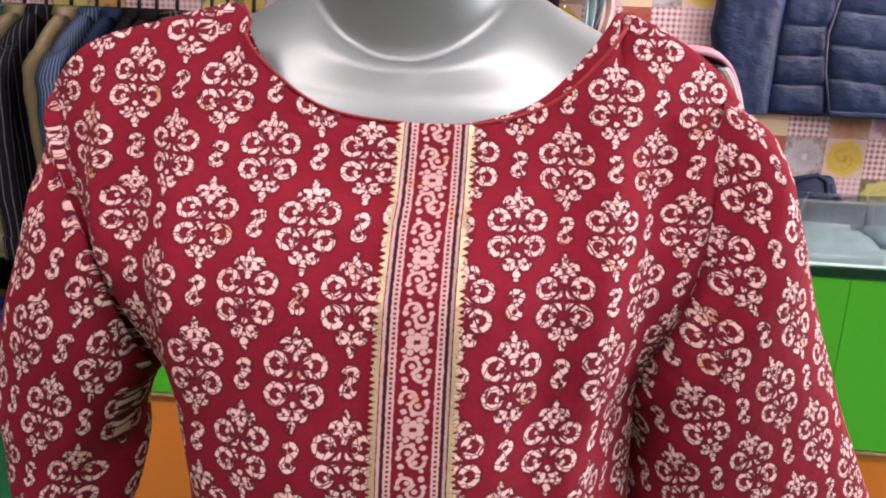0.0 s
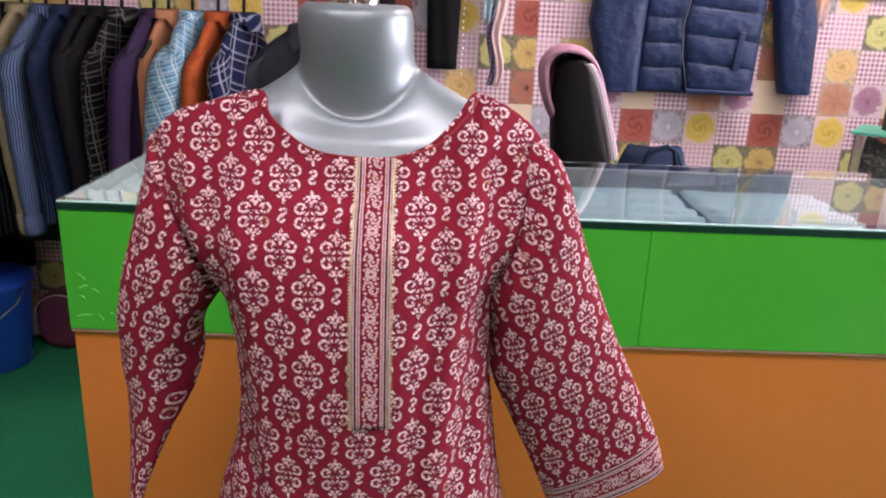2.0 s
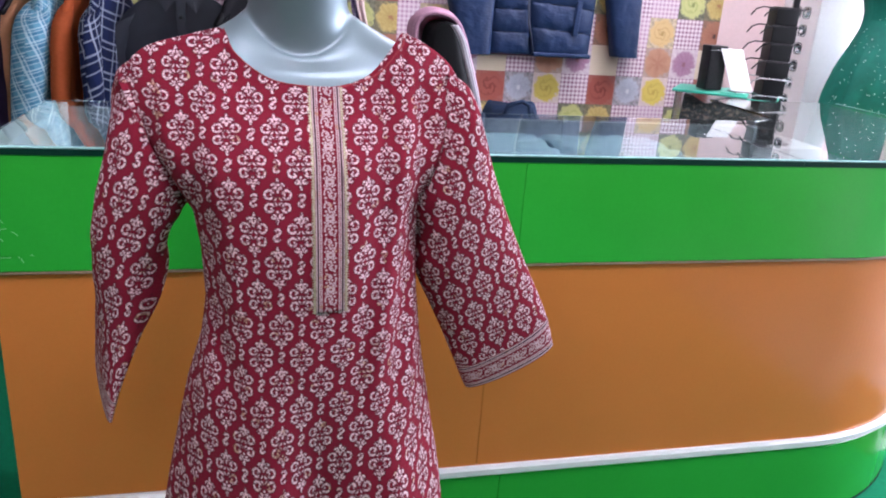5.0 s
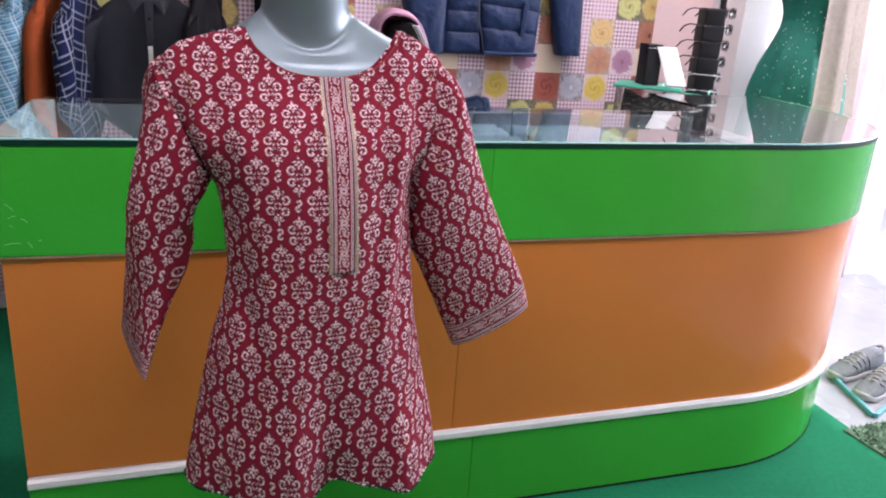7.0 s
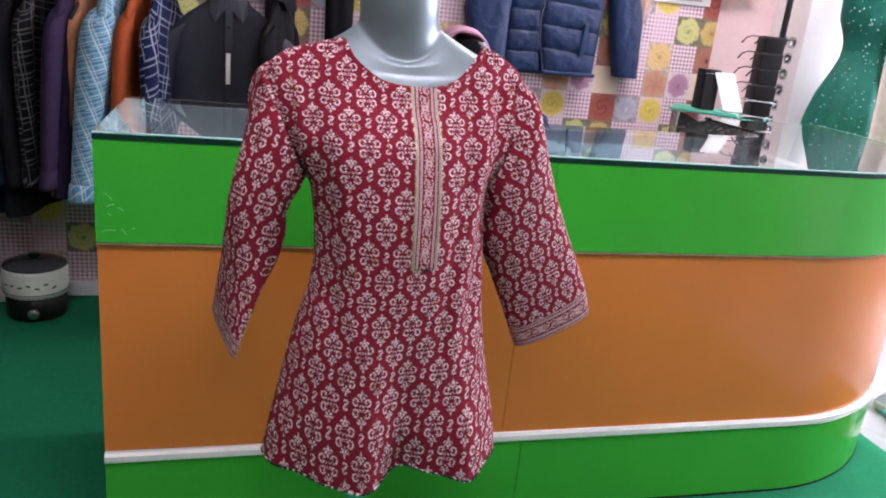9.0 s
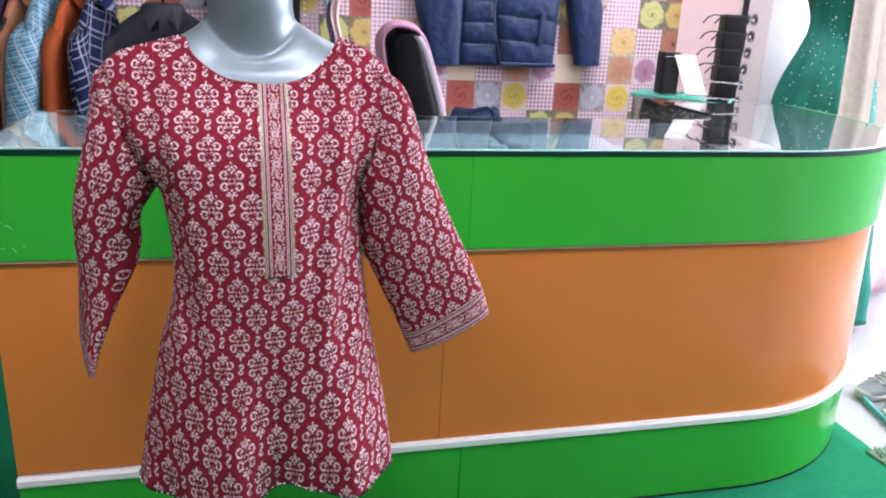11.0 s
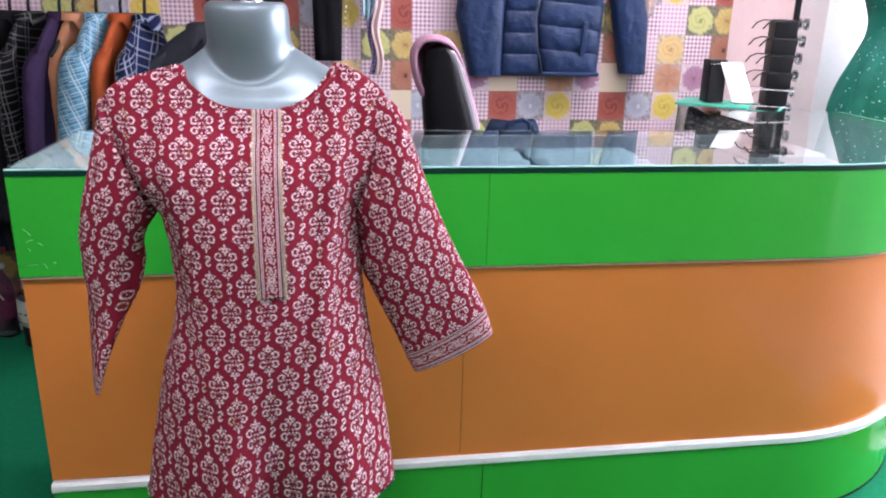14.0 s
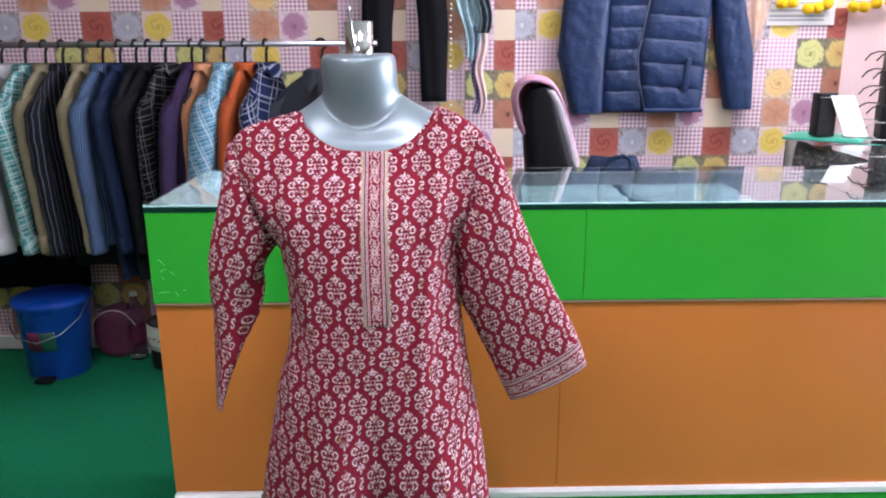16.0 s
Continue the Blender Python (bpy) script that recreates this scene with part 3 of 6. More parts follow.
# each strip: its edges, the first square's left edge, the width of a square, a lower and an upper end, the height of a square's foot and the row it begins with
STRIPS = [(LEFT_X, -0.205, -1.2996, 0.1263, 0.46, TOP_Z, 0.870, 0), (LEFT_X, -0.20, -0.386 - 3 * 0.1263, 0.1263, 0.0, 0.46, 0.189, 3), (-0.205, 0.40, -0.097 - 10 * T, T, 0.46, TOP_Z, 0.870, 1), (-0.20, 0.40, -0.386 - 3 * 0.1263, T, 0.0, 0.46, 0.189, 3),
          (0.40, 1.010, 0.923 - 12 * T, T, 0.0, TOP_Z, 0.870, 1), (1.010, 2.405, 1.344 - 12 * T, T, 0.0, TOP_Z, 0.870, 0)]
names = list(PAPER_TILES)
paper = bmesh.new()
lay = paper.loops.layers.uv.verify()
for x0, x1, start, wide, low, high, foot, shift in STRIPS:
    for k in range(int(math.floor((x0 - start) / wide)), int(math.ceil((x1 - start) / wide))):
        for r in range(-9, 20):
            a, b = max(x0, start + k * wide), min(x1, start + (k + 1) * wide)
            z0, z1 = max(low, foot + r * T), min(high, foot + (r + 1) * T)
            if b - a < 0.002 or z1 - z0 < 0.002:
                continue
            f = paper.faces.new([paper.verts.new(p) for p in ((a, WALL_Y, z0), (b, WALL_Y, z0), (b, WALL_Y, z1), (a, WALL_Y, z1))])
            f.material_index = names.index(PRINT[(r + shift) % 4][k % 4])
            for loop in f.loops:
                co = loop.vert.co
                loop[lay].uv = ((co.x - start - k * wide) / wide, (co.z - foot - r * T) / T)
tagged(part("wallpaper", paper, list(PAPER_TILES.values()), smooth=False, fix=False), "wallpaper of printed flower and gingham squares", "wallpaper", kind="structure")
tagged(part("baseboard", box((LEFT_X, WALL_Y - 0.02, 0.0), (2.4, WALL_Y - 0.001, 0.06), 0.004), CASE_WHITE), "low grey-white baseboard along the back wall", "baseboard", kind="structure")


# ---- ceiling lamps, all unseen ----
def unseen_ceiling_light(at):
    lamp = thing("unseen_ceiling_light", "square white LED ceiling light, unseen, switched on", "ceiling light", "ceiling lights", at)
    rim = bmesh.new()
    for lo, hi in (((-0.3, -0.3), (0.3, -0.27)), ((-0.3, 0.27), (0.3, 0.3)), ((-0.3, -0.27), (-0.27, 0.27)), ((0.27, -0.27), (0.3, 0.27))):
        add_box(rim, (*lo, -0.035), (*hi, 0.0))
    part("frame", rim, WHITE_TRIM, lamp, smooth=False)
    part("diffuser", box((-0.27, -0.27, -0.025), (0.27, 0.27, -0.005)), LAMP_GLOW, lamp, "glowing white diffuser", smooth=False)
    return lamp


LAMP_GLOW = glow("lamp_glow", (1.0, 0.97, 0.97), 19.0)
first = unseen_ceiling_light((-0.35, -1.4, TOP_Z))
# the last two are added fill for the right end of the back wall
for at in ((0.90, -1.3, TOP_Z), (0.35, -3.0, TOP_Z), (1.85, 0.75, TOP_Z), (2.75, 0.55, TOP_Z)):
    copy_thing(first, pose(*at))


# ---- the counter ----
END_X, BEND, LEG = 1.865, 0.66, 0.955


def counter_path(off, step=0.02, flare=0.0):
    """The line of the counter's front, seen from above, pushed out by off, and by flare more round the bend."""
    pts = [(x, -off) for x in np.arange(0, END_X, step)]
    for k in range(73):
        a = math.pi / 2 * k / 72
        r = BEND + off + flare * math.sin(a) ** 2
        pts.append((END_X + r * math.sin(a), BEND - r * math.cos(a)))
    pts.append((END_X + BEND + off + flare, LEG))
    return pts


def along(path, x0, x1):
    """The part of the path between the two lengths."""
    out, s = [], 0.0
    for k in range(len(path) - 1):
        p, q = np.array(path[k]), np.array(path[k + 1])
        d = np.linalg.norm(q - p)
        for e in (x0, x1):
            if s < e < s + d:
                out.append((e, tuple(p + (q - p) * (e - s) / d)))
        if x0 <= s <= x1:
            out.append((s, tuple(p)))
        s += d
    if x1 >= s:
        out.append((s, tuple(path[-1])))
    out = sorted(out)
    return [p for k, (s, p) in enumerate(out) if k == 0 or s - out[k - 1][0] > 1e-5]


def band(z0, z1, off, x0=0.0, x1=9.0, thick=0.018, round_=0.002, rise=0.0, flare=0.0, splay=0.0):
    """A panel that follows the counter's front; its foot splays out round the bend."""
    foot, outer, inner = along(counter_path(off, flare=flare + splay), x0, x1), along(counter_path(off, flare=flare), x0, x1), along(counter_path(off - thick, flare=flare), x0, x1)
    n = min(len(foot), len(outer), len(inner))
    rings = []
    for k in range(n):
        (a, b), (c, d), low = outer[k], inner[k], foot[k]
        e = round_
        up = rise * a
        f = lambda t: (a + (c - a) * t / thick, b + (d - b) * t / thick)
        rings.append([(*low, z0 + e + up), (*f(0), z1 - e + up), (*f(e), z1 + up), (c, d, z1 + up), (c, d, z0 + up), (*f(e), z0 + up)])
    return loft(rings, True, (True, True))


counter = thing("shop_counter", "long green and orange laminate shop counter with a rounded end", "counter")
GREEN_SEAM, ORANGE_SEAM, KICK_SEAM = 1.020, 0.975, 1.035
part("upper_panel", band(0.757, 0.984, 0.012, 0.0, GREEN_SEAM - 0.0006), GREEN_LAM, counter, "bright green laminate panel", smooth=False)
part("upper_panel", band(0.757, 0.984, 0.012, GREEN_SEAM + 0.0006), GREEN_LAM, counter, "bright green laminate panel", smooth=False)
part("edge_lath", band(0.7505, 0.7565, 0.010), RAW_EDGE, counter, "raw brown board edge", smooth=False)
part("middle_panel", band(0.244, 0.750, 0.0, 0.0, ORANGE_SEAM - 0.0008), ORANGE_LAM, counter, "orange laminate panel", smooth=False)
part("middle_panel", band(0.244, 0.750, 0.0, ORANGE_SEAM + 0.0008, splay=0.035), ORANGE_LAM, counter, "orange laminate panel", smooth=False)
part("moulding", band(0.215, 0.241, 0.014, thick=0.03, round_=0.006, rise=0.006, flare=0.036), WHITE_TRIM, counter, "white painted moulding", smooth=False)
part("kick_panel", band(0.0, 0.222, 0.004, 0.0, KICK_SEAM - 0.001), GREEN_LAM, counter, smooth=False)
part("kick_panel", band(0.0, 0.222, 0.004, KICK_SEAM + 0.001, flare=0.032), GREEN_LAM, counter, smooth=False)
# solid black strip that stands in for the shadow under the kick panel
part("base_shade_strip", band(0.0005, 0.007, 0.0055, thick=0.004, round_=0.0005, flare=0.032), BLACK_CLOTH, counter, "black strip painted as the shaded gap at the carpet", smooth=False)
side = bmesh.new()
add_box(side, (0.0, 0.02, 0.0), (0.018, 0.50, 0.750))
part("side_panel", side, ORANGE_LAM, counter, "orange end panel", smooth=False)
part("side_panel", box((-0.0015, 0.02, 0.7515), (0.0, 0.50, 0.984)), GREEN_LAM, counter, "green end panel", smooth=False)
DEPTH = 0.505


def counter_slab(z0, z1, front, back, x0=0.0, x1=9.0, left=0.0):
    """A level board or sheet of glass that fills the counter from its front to its back."""
    outer, inner = along(counter_path(front), x0, x1), along(counter_path(-back), x0, x1)
    outer = [(max(x, left), y) for x, y in outer]
    # the back edge follows the front by its share of the length
    rings = []
    n = len(outer)
    for k, (x, y) in enumerate(outer):
        if x <= END_X:
            c, d = x, back
        else:
            a = math.atan2(x - END_X, BEND - y) if y < BEND else math.pi / 2
            c, d = END_X + (BEND - back) * math.sin(a), BEND - (BEND - back) * math.cos(a)
            if y >= BEND:
                d = y
        rings.append([(x, y, z0), (x, y, z1), (c, d, z1), (c, d, z0)])
    return loft(rings, True, (True, True))


part("case_floor", counter_slab(0.80, 0.818, -0.02, DEPTH - 0.02, 0.02), CASE_GREY, counter, "grey lined board under the glass", smooth=False)
part("case_back", band(0.30, 0.975, -DEPTH + 0.018, 0.0, 1.9, 0.018), CASE_GREY, counter, "grey back board", smooth=False)
part("front_lining", band(0.819, 0.980, -0.0075, 0.03, 9.0, 0.004), CASE_GREY, counter, "grey inner lining", smooth=False)
part("case_side", box((0.0006, 0.021, 0.82), (0.048, 0.486, 0.9855)), plain("pale_teal_board", (0.40, 0.53, 0.53), 0.5, 0, 0.06, 30), counter, "white inner end board", smooth=False)
JOINT = 1.672
for x0, x1 in ((0.0, JOINT - 0.001), (JOINT + 0.001, 9.0)):
    pane = part("glass_top", counter_slab(0.9865, 0.9945, 0.012, DEPTH, x0, x1), GLASS, counter, "clear glass top", smooth=False)
    pane.visible_shadow = False
    # reaches below the pane to paint in the shadow gap over the panel
    part("glass_edge_shade", band(0.9790, 0.9905, 0.0145, x0, x1, 0.002, 0.0004), GLASS_EDGE_SHADE, pane, "dark green glass edge with the shaded gap below painted in", smooth=False)
    # pale colour on the bevel gives the bright highlight along the rim
    part("rim_highlight", band(0.9907, 0.9952, 0.0142, x0, x1, 0.004, 0.0018), RIM_HIGHLIGHT, pane, "bevelled rim with its pale cyan highlight painted on", smooth=False)

# scratches on the green panel near its corner
SCRATCH = plain("pale_scratch", (0.20, 0.55, 0.20), 0.6)
for (xa, za), (xb, zb) in (((0.020, 0.866), (0.034, 0.852)), ((0.038, 0.842), (0.022, 0.836)), ((0.045, 0.836), (0.056, 0.828)), ((0.024, 0.822), (0.030, 0.818)), ((0.012, 0.783), (0.040, 0.786)), ((0.052, 0.788), (0.060, 0.776)), ((0.072, 0.79), (0.078, 0.789))):
    part("scratch", tube([(xa, -0.0122, za), ((xa + xb) / 2, -0.0122, (za + zb) / 2 + 0.002), (xb, -0.0122, zb)], 0.0006, 5), SCRATCH, counter, "pale scratch")


# ---- the tunic on its mannequin ----
LEVELS = [0.50, 0.53, 0.61, 0.70, 0.765, 0.83, 0.886, 0.96, 1.013, 1.06, 1.10, 1.15, 1.19, 1.26]
SIDE_L = [0.332, 0.338, 0.352, 0.370, 0.384, 0.404, 0.412, 0.408, 0.399, 0.370, 0.346, 0.328, 0.324, 0.324]
SIDE_R = [0.770, 0.767, 0.758, 0.744, 0.731, 0.722, 0.715, 0.711, 0.712, 0.736, 0.751, 0.760, 0.762, 0.763]
RIM_X = [0.316, 0.342, 0.391, 0.438, 0.446, 0.460, 0.499, 0.546, 0.594, 0.637, 0.666, 0.680, 0.688, 0.719, 0.758, 0.780]
RIM_Z = [1.188, 1.215, 1.231, 1.243, 1.236, 1.213, 1.186, 1.178, 1.179, 1.193, 1.221, 1.240, 1.247, 1.236, 1.212, 1.186]
BACK_RIM_Z = [1.188, 1.215, 1.231, 1.240, 1.222, 1.200, 1.186, 1.180, 1.180, 1.186, 1.200, 1.222, 1.243, 1.236, 1.212, 1.186]
RIM_X, RIM_Z, BACK_RIM_Z = (list(v) for v in zip(*smooth_path(list(zip(RIM_X, RIM_Z, BACK_RIM_Z)), 6)))
FULL_Z = [0.50, 0.60, 0.65, 0.77, 0.87, 0.95, 1.00, 1.05, 1.09, 1.12, 1.155, 1.18, 1.22, 1.26]
FULL = [0.140, 0.146, 0.142, 0.142, 0.140, 0.138, 0.135, 0.124, 0.112, 0.090, 0.062, 0.046, 0.028, 0.018]
BACK = [0.100, 0.100, 0.098, 0.092, 0.088, 0.092, 0.096, 0.096, 0.092, 0.085, 0.070, 0.055, 0.030, 0.018]


def sides(z):
    a, b = interp(z, LEVELS, SIDE_L), interp(z, LEVELS, SIDE_R)
    return (a + b) / 2, (b - a) / 2


def bump_at(v, c, w):
    return math.exp(-((v - c) / w) ** 2)


def front_y(x, z):
    """How far forward the tunic's front lies."""
    c, w = sides(z)
    s = max(-1.0, min(1.0, (x - c) / w))
    rim = interp(x, RIM_X, RIM_Z)
    neck = 1.0 if 0.45 < x < 0.676 else 0.0
    fade = max(min(1.0, max(0.0, (rim - z) / 0.05)) ** 0.6, neck * 0.9)
    full = interp(z, FULL_Z, FULL) * max(0.0, 1 - abs(s) ** 2.6) ** 0.6 * fade
    skirt = max(0.0, (0.84 - z) / 0.32) ** 1.2
    fold = skirt * (0.028 * bump_at(x, 0.49, 0.045) - 0.026 * bump_at(x, 0.575, 0.045) + 0.030 * bump_at(x, 0.685, 0.05) - 0.012 * bump_at(x, 0.40, 0.04))
    fold += 0.006 * skirt * math.sin(70 * x + 6 * z)
    # pulls from the armholes
    lean = 0.735 - 0.10 * max(0.0, 1.13 - z)
    drag = max(0.0, min(1.0, (z - 0.70) / 0.15)) * max(0.0, min(1.0, (1.20 - z) / 0.05))
    fold += drag * (0.014 * bump_at(x, lean, 0.011) - 0.013 * bump_at(x, lean - 0.028, 0.013) + 0.009 * bump_at(x, lean - 0.058, 0.014) - 0.006 * bump_at(x, lean - 0.085, 0.014))
    lean = 0.372 + 0.13 * max(0.0, 1.13 - z)
    fold += drag * (0.011 * bump_at(x, lean, 0.011) - 0.010 * bump_at(x, lean + 0.026, 0.013) + 0.006 * bump_at(x, lean + 0.055, 0.014))
    fold *= max(0.0, 1 - abs(s) ** 8)
    # below the side slit the front hangs free and falls forward
    loose = min(1.0, max(0.0, (0.70 - z) / 0.17))
    fold += 0.055 * loose * loose * (3 - 2 * loose) * max(0.0, s) ** 3
    return -0.425 + 0.022 * s - full - fold


def back_y(x, z):
    c, w = sides(z)
    s = max(-1.0, min(1.0, (x - c) / w))
    rim = interp(x, RIM_X, BACK_RIM_Z)
    fade = min(1.0, max(0.0, (rim - z) / 0.05)) ** 0.6
    return -0.425 + 0.022 * s + interp(z, FULL_Z, BACK) * max(0.0, 1 - abs(s) ** 2.6) ** 0.6 * fade


# length of the cloth down the middle of the front, so that the print keeps its size over the chest
_z = [0.48 + 0.01 * k for k in range(80)]
_len = [0.0]
for a, b in zip(_z, _z[1:]):
    _len.append(_len[-1] + math.hypot(b - a, interp(b, FULL_Z, FULL) - interp(a, FULL_Z, FULL)))
ORIGIN = interp(1.048, _z, _len)


def cloth_v(z):
    """Length down the cloth, which is pulled a little longer towards the hem."""
    return interp(interp(z, _z, _len) - ORIGIN, [-0.580, -0.490, -0.432, -0.377, -0.330, -0.243, -0.204, -0.166, 0.30], [-0.530, -0.464, -0.422, -0.380, -0.3375, -0.253, -0.211, -0.168, 0.298])


def hem_z(x):
    return 0.520 + 0.010 * bump_at(x, 0.575, 0.05) - 0.006 * bump_at(x, 0.49, 0.05) - 0.006 * bump_at(x, 0.69, 0.05) - 0.004 * max(0.0, (x - 0.6) / 0.17)


def across(a):
    """Even steps over the front, closer at the sides."""
    return math.sin((a - 0.5) * math.pi * 0.94) / math.sin(math.pi * 0.47)


def column(a, b, back=False):
    s = across(a)
    x_top = 0.548 + 0.232 * s
    top = interp(x_top, RIM_X, BACK_RIM_Z if back else RIM_Z)
    c0, w0 = sides(0.53)
    low = hem_z(c0 + w0 * s)
    z = low + (top - low) * b
    c, w = sides(z)
    return c + w * s, z


def girth(x, z):
    """Length of cloth from the middle to x at that height."""
    mid = 0.569
    pts = np.linspace(mid, x, 14)
    ys = [front_y(p, z) for p in pts]
    out = sum(math.hypot(pts[k + 1] - pts[k], 0.75 * (ys[k + 1] - ys[k])) for k in range(13))
    return out if x > mid else -out


def tunic_front(a, b):
    x, z = column(a, b)
    return x, front_y(x, z), z


def tunic_back(a, b):
    x, z = column(1 - a, b, True)
    return x, back_y(x, z), z


def front_uv(a, b):
    x, z = column(a, b)
    u, v = girth(x, z), cloth_v(z)
    u += 0.0034 + 0.035 * max(0.0, v) + 0.003 * min(1.0, max(0.0, -v / 0.1))
    if u < 0.0:
        u *= interp(z, [0.58, 0.66, 0.76, 0.92, 1.0], [1.04, 1.08, 1.12, 1.12, 1.0])
    return u, v


def back_uv(a, b):
    x, z = column(1 - a, b, True)
    return (x - 0.569) * 1.15, cloth_v(z) + 0.02


tunic = thing("tunic", "maroon block-printed cotton tunic with a bordered placket, worn by the mannequin", "tunic")
part("front_panel", sheet(tunic_front, 90, 110, 0.0012, front_uv), COTTON, tunic)
part("back_panel", sheet(tunic_back, 50, 60, 0.0012, back_uv), COTTON, tunic)
# narrow turned edge along the hem and the neckline
hem_pts = [Vector(tunic_front(k / 60, 0.0)) + Vector((0, -0.0005, 0.001)) for k in range(61)]
part("hem", tube(hem_pts, 0.0022, 6), speckled("dark_hem", (0.012, 0.022, 0.016), (0.60, 0.50, 0.48)), tunic, "dark stitched hem")
neck_pts = [(x, front_y(x, interp(x, RIM_X, RIM_Z)) - 0.0005, interp(x, RIM_X, RIM_Z)) for x in np.linspace(0.444, 0.684, 60)]
part("neckline", tube([Vector(p) for p in neck_pts], 0.0011, 6), plain("maroon_piping", (0.30, 0.02, 0.03), 0.8), tunic, "narrow maroon piping")

# the placket: a printed band with gold lace on both edges
PL_TOP, PL_LOW, PL_HALF = 1.1785, 0.905, 0.0192


def placket_mid(z):
    return 0.5695 + (1.18 - z) * 0.014


def placket_point(u, z, lift):
    x = placket_mid(z) + u
    return x, front_y(x, z) - lift, z


def placket(a, b):
    return placket_point((a - 0.5) * 2 * PL_HALF, PL_LOW + (PL_TOP - PL_LOW) * b, 0.0028)


part("placket", sheet(placket, 10, 60, 0.0012, lambda a, b: ((a - 0.5) * 0.0336, cloth_v(PL_LOW + (PL_TOP - PL_LOW) * b))), BORDER, tunic, "cream and maroon printed placket")
for sgn in (-1, 1):
    lace = bmesh.new()
    n = 84
    for k in range(n):
        z0, z1 = PL_LOW + (PL_TOP - PL_LOW) * k / n, PL_LOW + (PL_TOP - PL_LOW) * (k + 1) / n
        pts = [placket_point(sgn * (PL_HALF - 0.0004), z0, 0.0036), placket_point(sgn * (PL_HALF + 0.0005), z0, 0.0036), placket_point(sgn * (PL_HALF + 0.0042), (z0 + z1) / 2, 0.0034), placket_point(sgn * (PL_HALF + 0.0005), z1, 0.0036),
               placket_point(sgn * (PL_HALF - 0.0004), z1, 0.0036)]
        top = [lace.verts.new(p) for p in pts]
        low = [lace.verts.new((p[0], p[1] + 0.0012, p[2])) for p in pts]
        lace.faces.new(top if sgn > 0 else top[::-1])
        for i in range(5):
            j = (i + 1) % 5
            lace.faces.new((top[i], low[i], low[j], top[j]))
    part("lace_edging", lace, GOLD_LACE, tunic, "gold zigzag lace", smooth=False)


def sleeve(name, stations, start, size, skew, cuff_from):
    """stations: inner edge, outer edge, half depth, from the armhole to the cuff."""
    rows = smooth_path([(*i, *o, d) for i, o, d in stations], 8)
    n = 36
    rings, lengths, reach = [], [0.0], []
    for k, r in enumerate(rows):
        I, O, d = Vector(r[0:3]), Vector(r[3:6]), r[6]
        C, e1 = (I + O) / 2, (O - I) / 2
        if k:
            lengths.append(lengths[-1] + (C - last).length)
        last = C
        nxt = rows[min(k + 1, len(rows) - 1)]
        prv = rows[max(k - 1, 0)]
        t = Vector([(nxt[i] + nxt[i + 3] - prv[i] - prv[i + 3]) for i in range(3)])
        e2 = t.cross(e1)
        e2 = e2.normalized() * d
        if e2.y > 0:
            e2 = -e2
        ring_pts = []
        for q in range(n):
            a = 2 * math.pi * q / n + math.pi
            cx = math.copysign(abs(math.cos(a)) ** 0.9, math.cos(a))
            sy = math.copysign(abs(math.sin(a)) ** 0.8, math.sin(a))
            ruck = 1 + 0.05 * math.sin(3 * a + 0.35 * k) * math.sin(0.5 * k)
            ring_pts.append(C + e1 * cx + e2 * sy * ruck)
        rings.append(ring_pts)
        reach.append(e1.length)

    mids = [sum(r, Vector()) / n for r in rings]
    axis = (mids[-1] - mids[0]).normalized()
    spread = (rings[-1][n // 2] - rings[-1][0])
    spread = (spread - axis * spread.dot(axis)).normalized()

    def uvs(k, q):
        """The print runs straight down the arm."""
        e = rings[k][n // 2] - rings[k][0]
        e = e - axis * e.dot(axis)
        half = max(e.length / 2, 0.01)
        e.normalize()
        q = q % n
        p = rings[k][q] - mids[k]
        g = p.dot(e) / half
        f = max(-1.0, min(1.0, g))
        u = start[0] + (mids[k] - mids[0]).dot(spread) + half * (0.6 * f + 0.4 * math.asin(f) + 1.3 * (g - f))
        v = start[1] - (rings[k][q] - mids[0]).dot(axis)
        return size[0] * (u - skew * v), size[1] * v

    cut = int(cuff_from * (len(rows) - 1))
    part(name, loft(rings[:cut + 1], True, (False, False), uvs), COTTON, tunic)
    total = lengths[-1]
    wide = total - lengths[cut]

    def cuff_uv(k, q):
        k += cut
        return (lengths[k] - total + wide / 2) / wide * 0.034, uvs(k, q)[0]

    grown = [[p + (p - sum(r, Vector()) / n) * 0.012 for p in r] for r in rings[cut:]]
    part("cuff", loft(grown, True, (False, False), cuff_uv), BORDER, tunic, "printed border cuff")


sleeve("sleeve", [
    ((0.698, -0.415, 1.045), (0.742, -0.420, 1.196), 0.014), ((0.701, -0.417, 1.015), (0.768, -0.412, 1.184), 0.038), ((0.704, -0.418, 0.996), (0.784, -0.406, 1.160), 0.055), ((0.712, -0.420, 0.965), (0.800, -0.400, 1.116), 0.060), ((0.714, -0.420, 0.905), (0.832, -0.400, 1.033), 0.052),
    ((0.740, -0.415, 0.846), (0.865, -0.400, 0.959), 0.046), ((0.765, -0.410, 0.793), (0.898, -0.400, 0.893), 0.040), ((0.788, -0.407, 0.742), (0.932, -0.402, 0.826), 0.034), ((0.809, -0.405, 0.697), (0.952, -0.403, 0.766), 0.028),
], (0.0083, 0.2453), (1.165, 0.97), 0.0, 0.90)
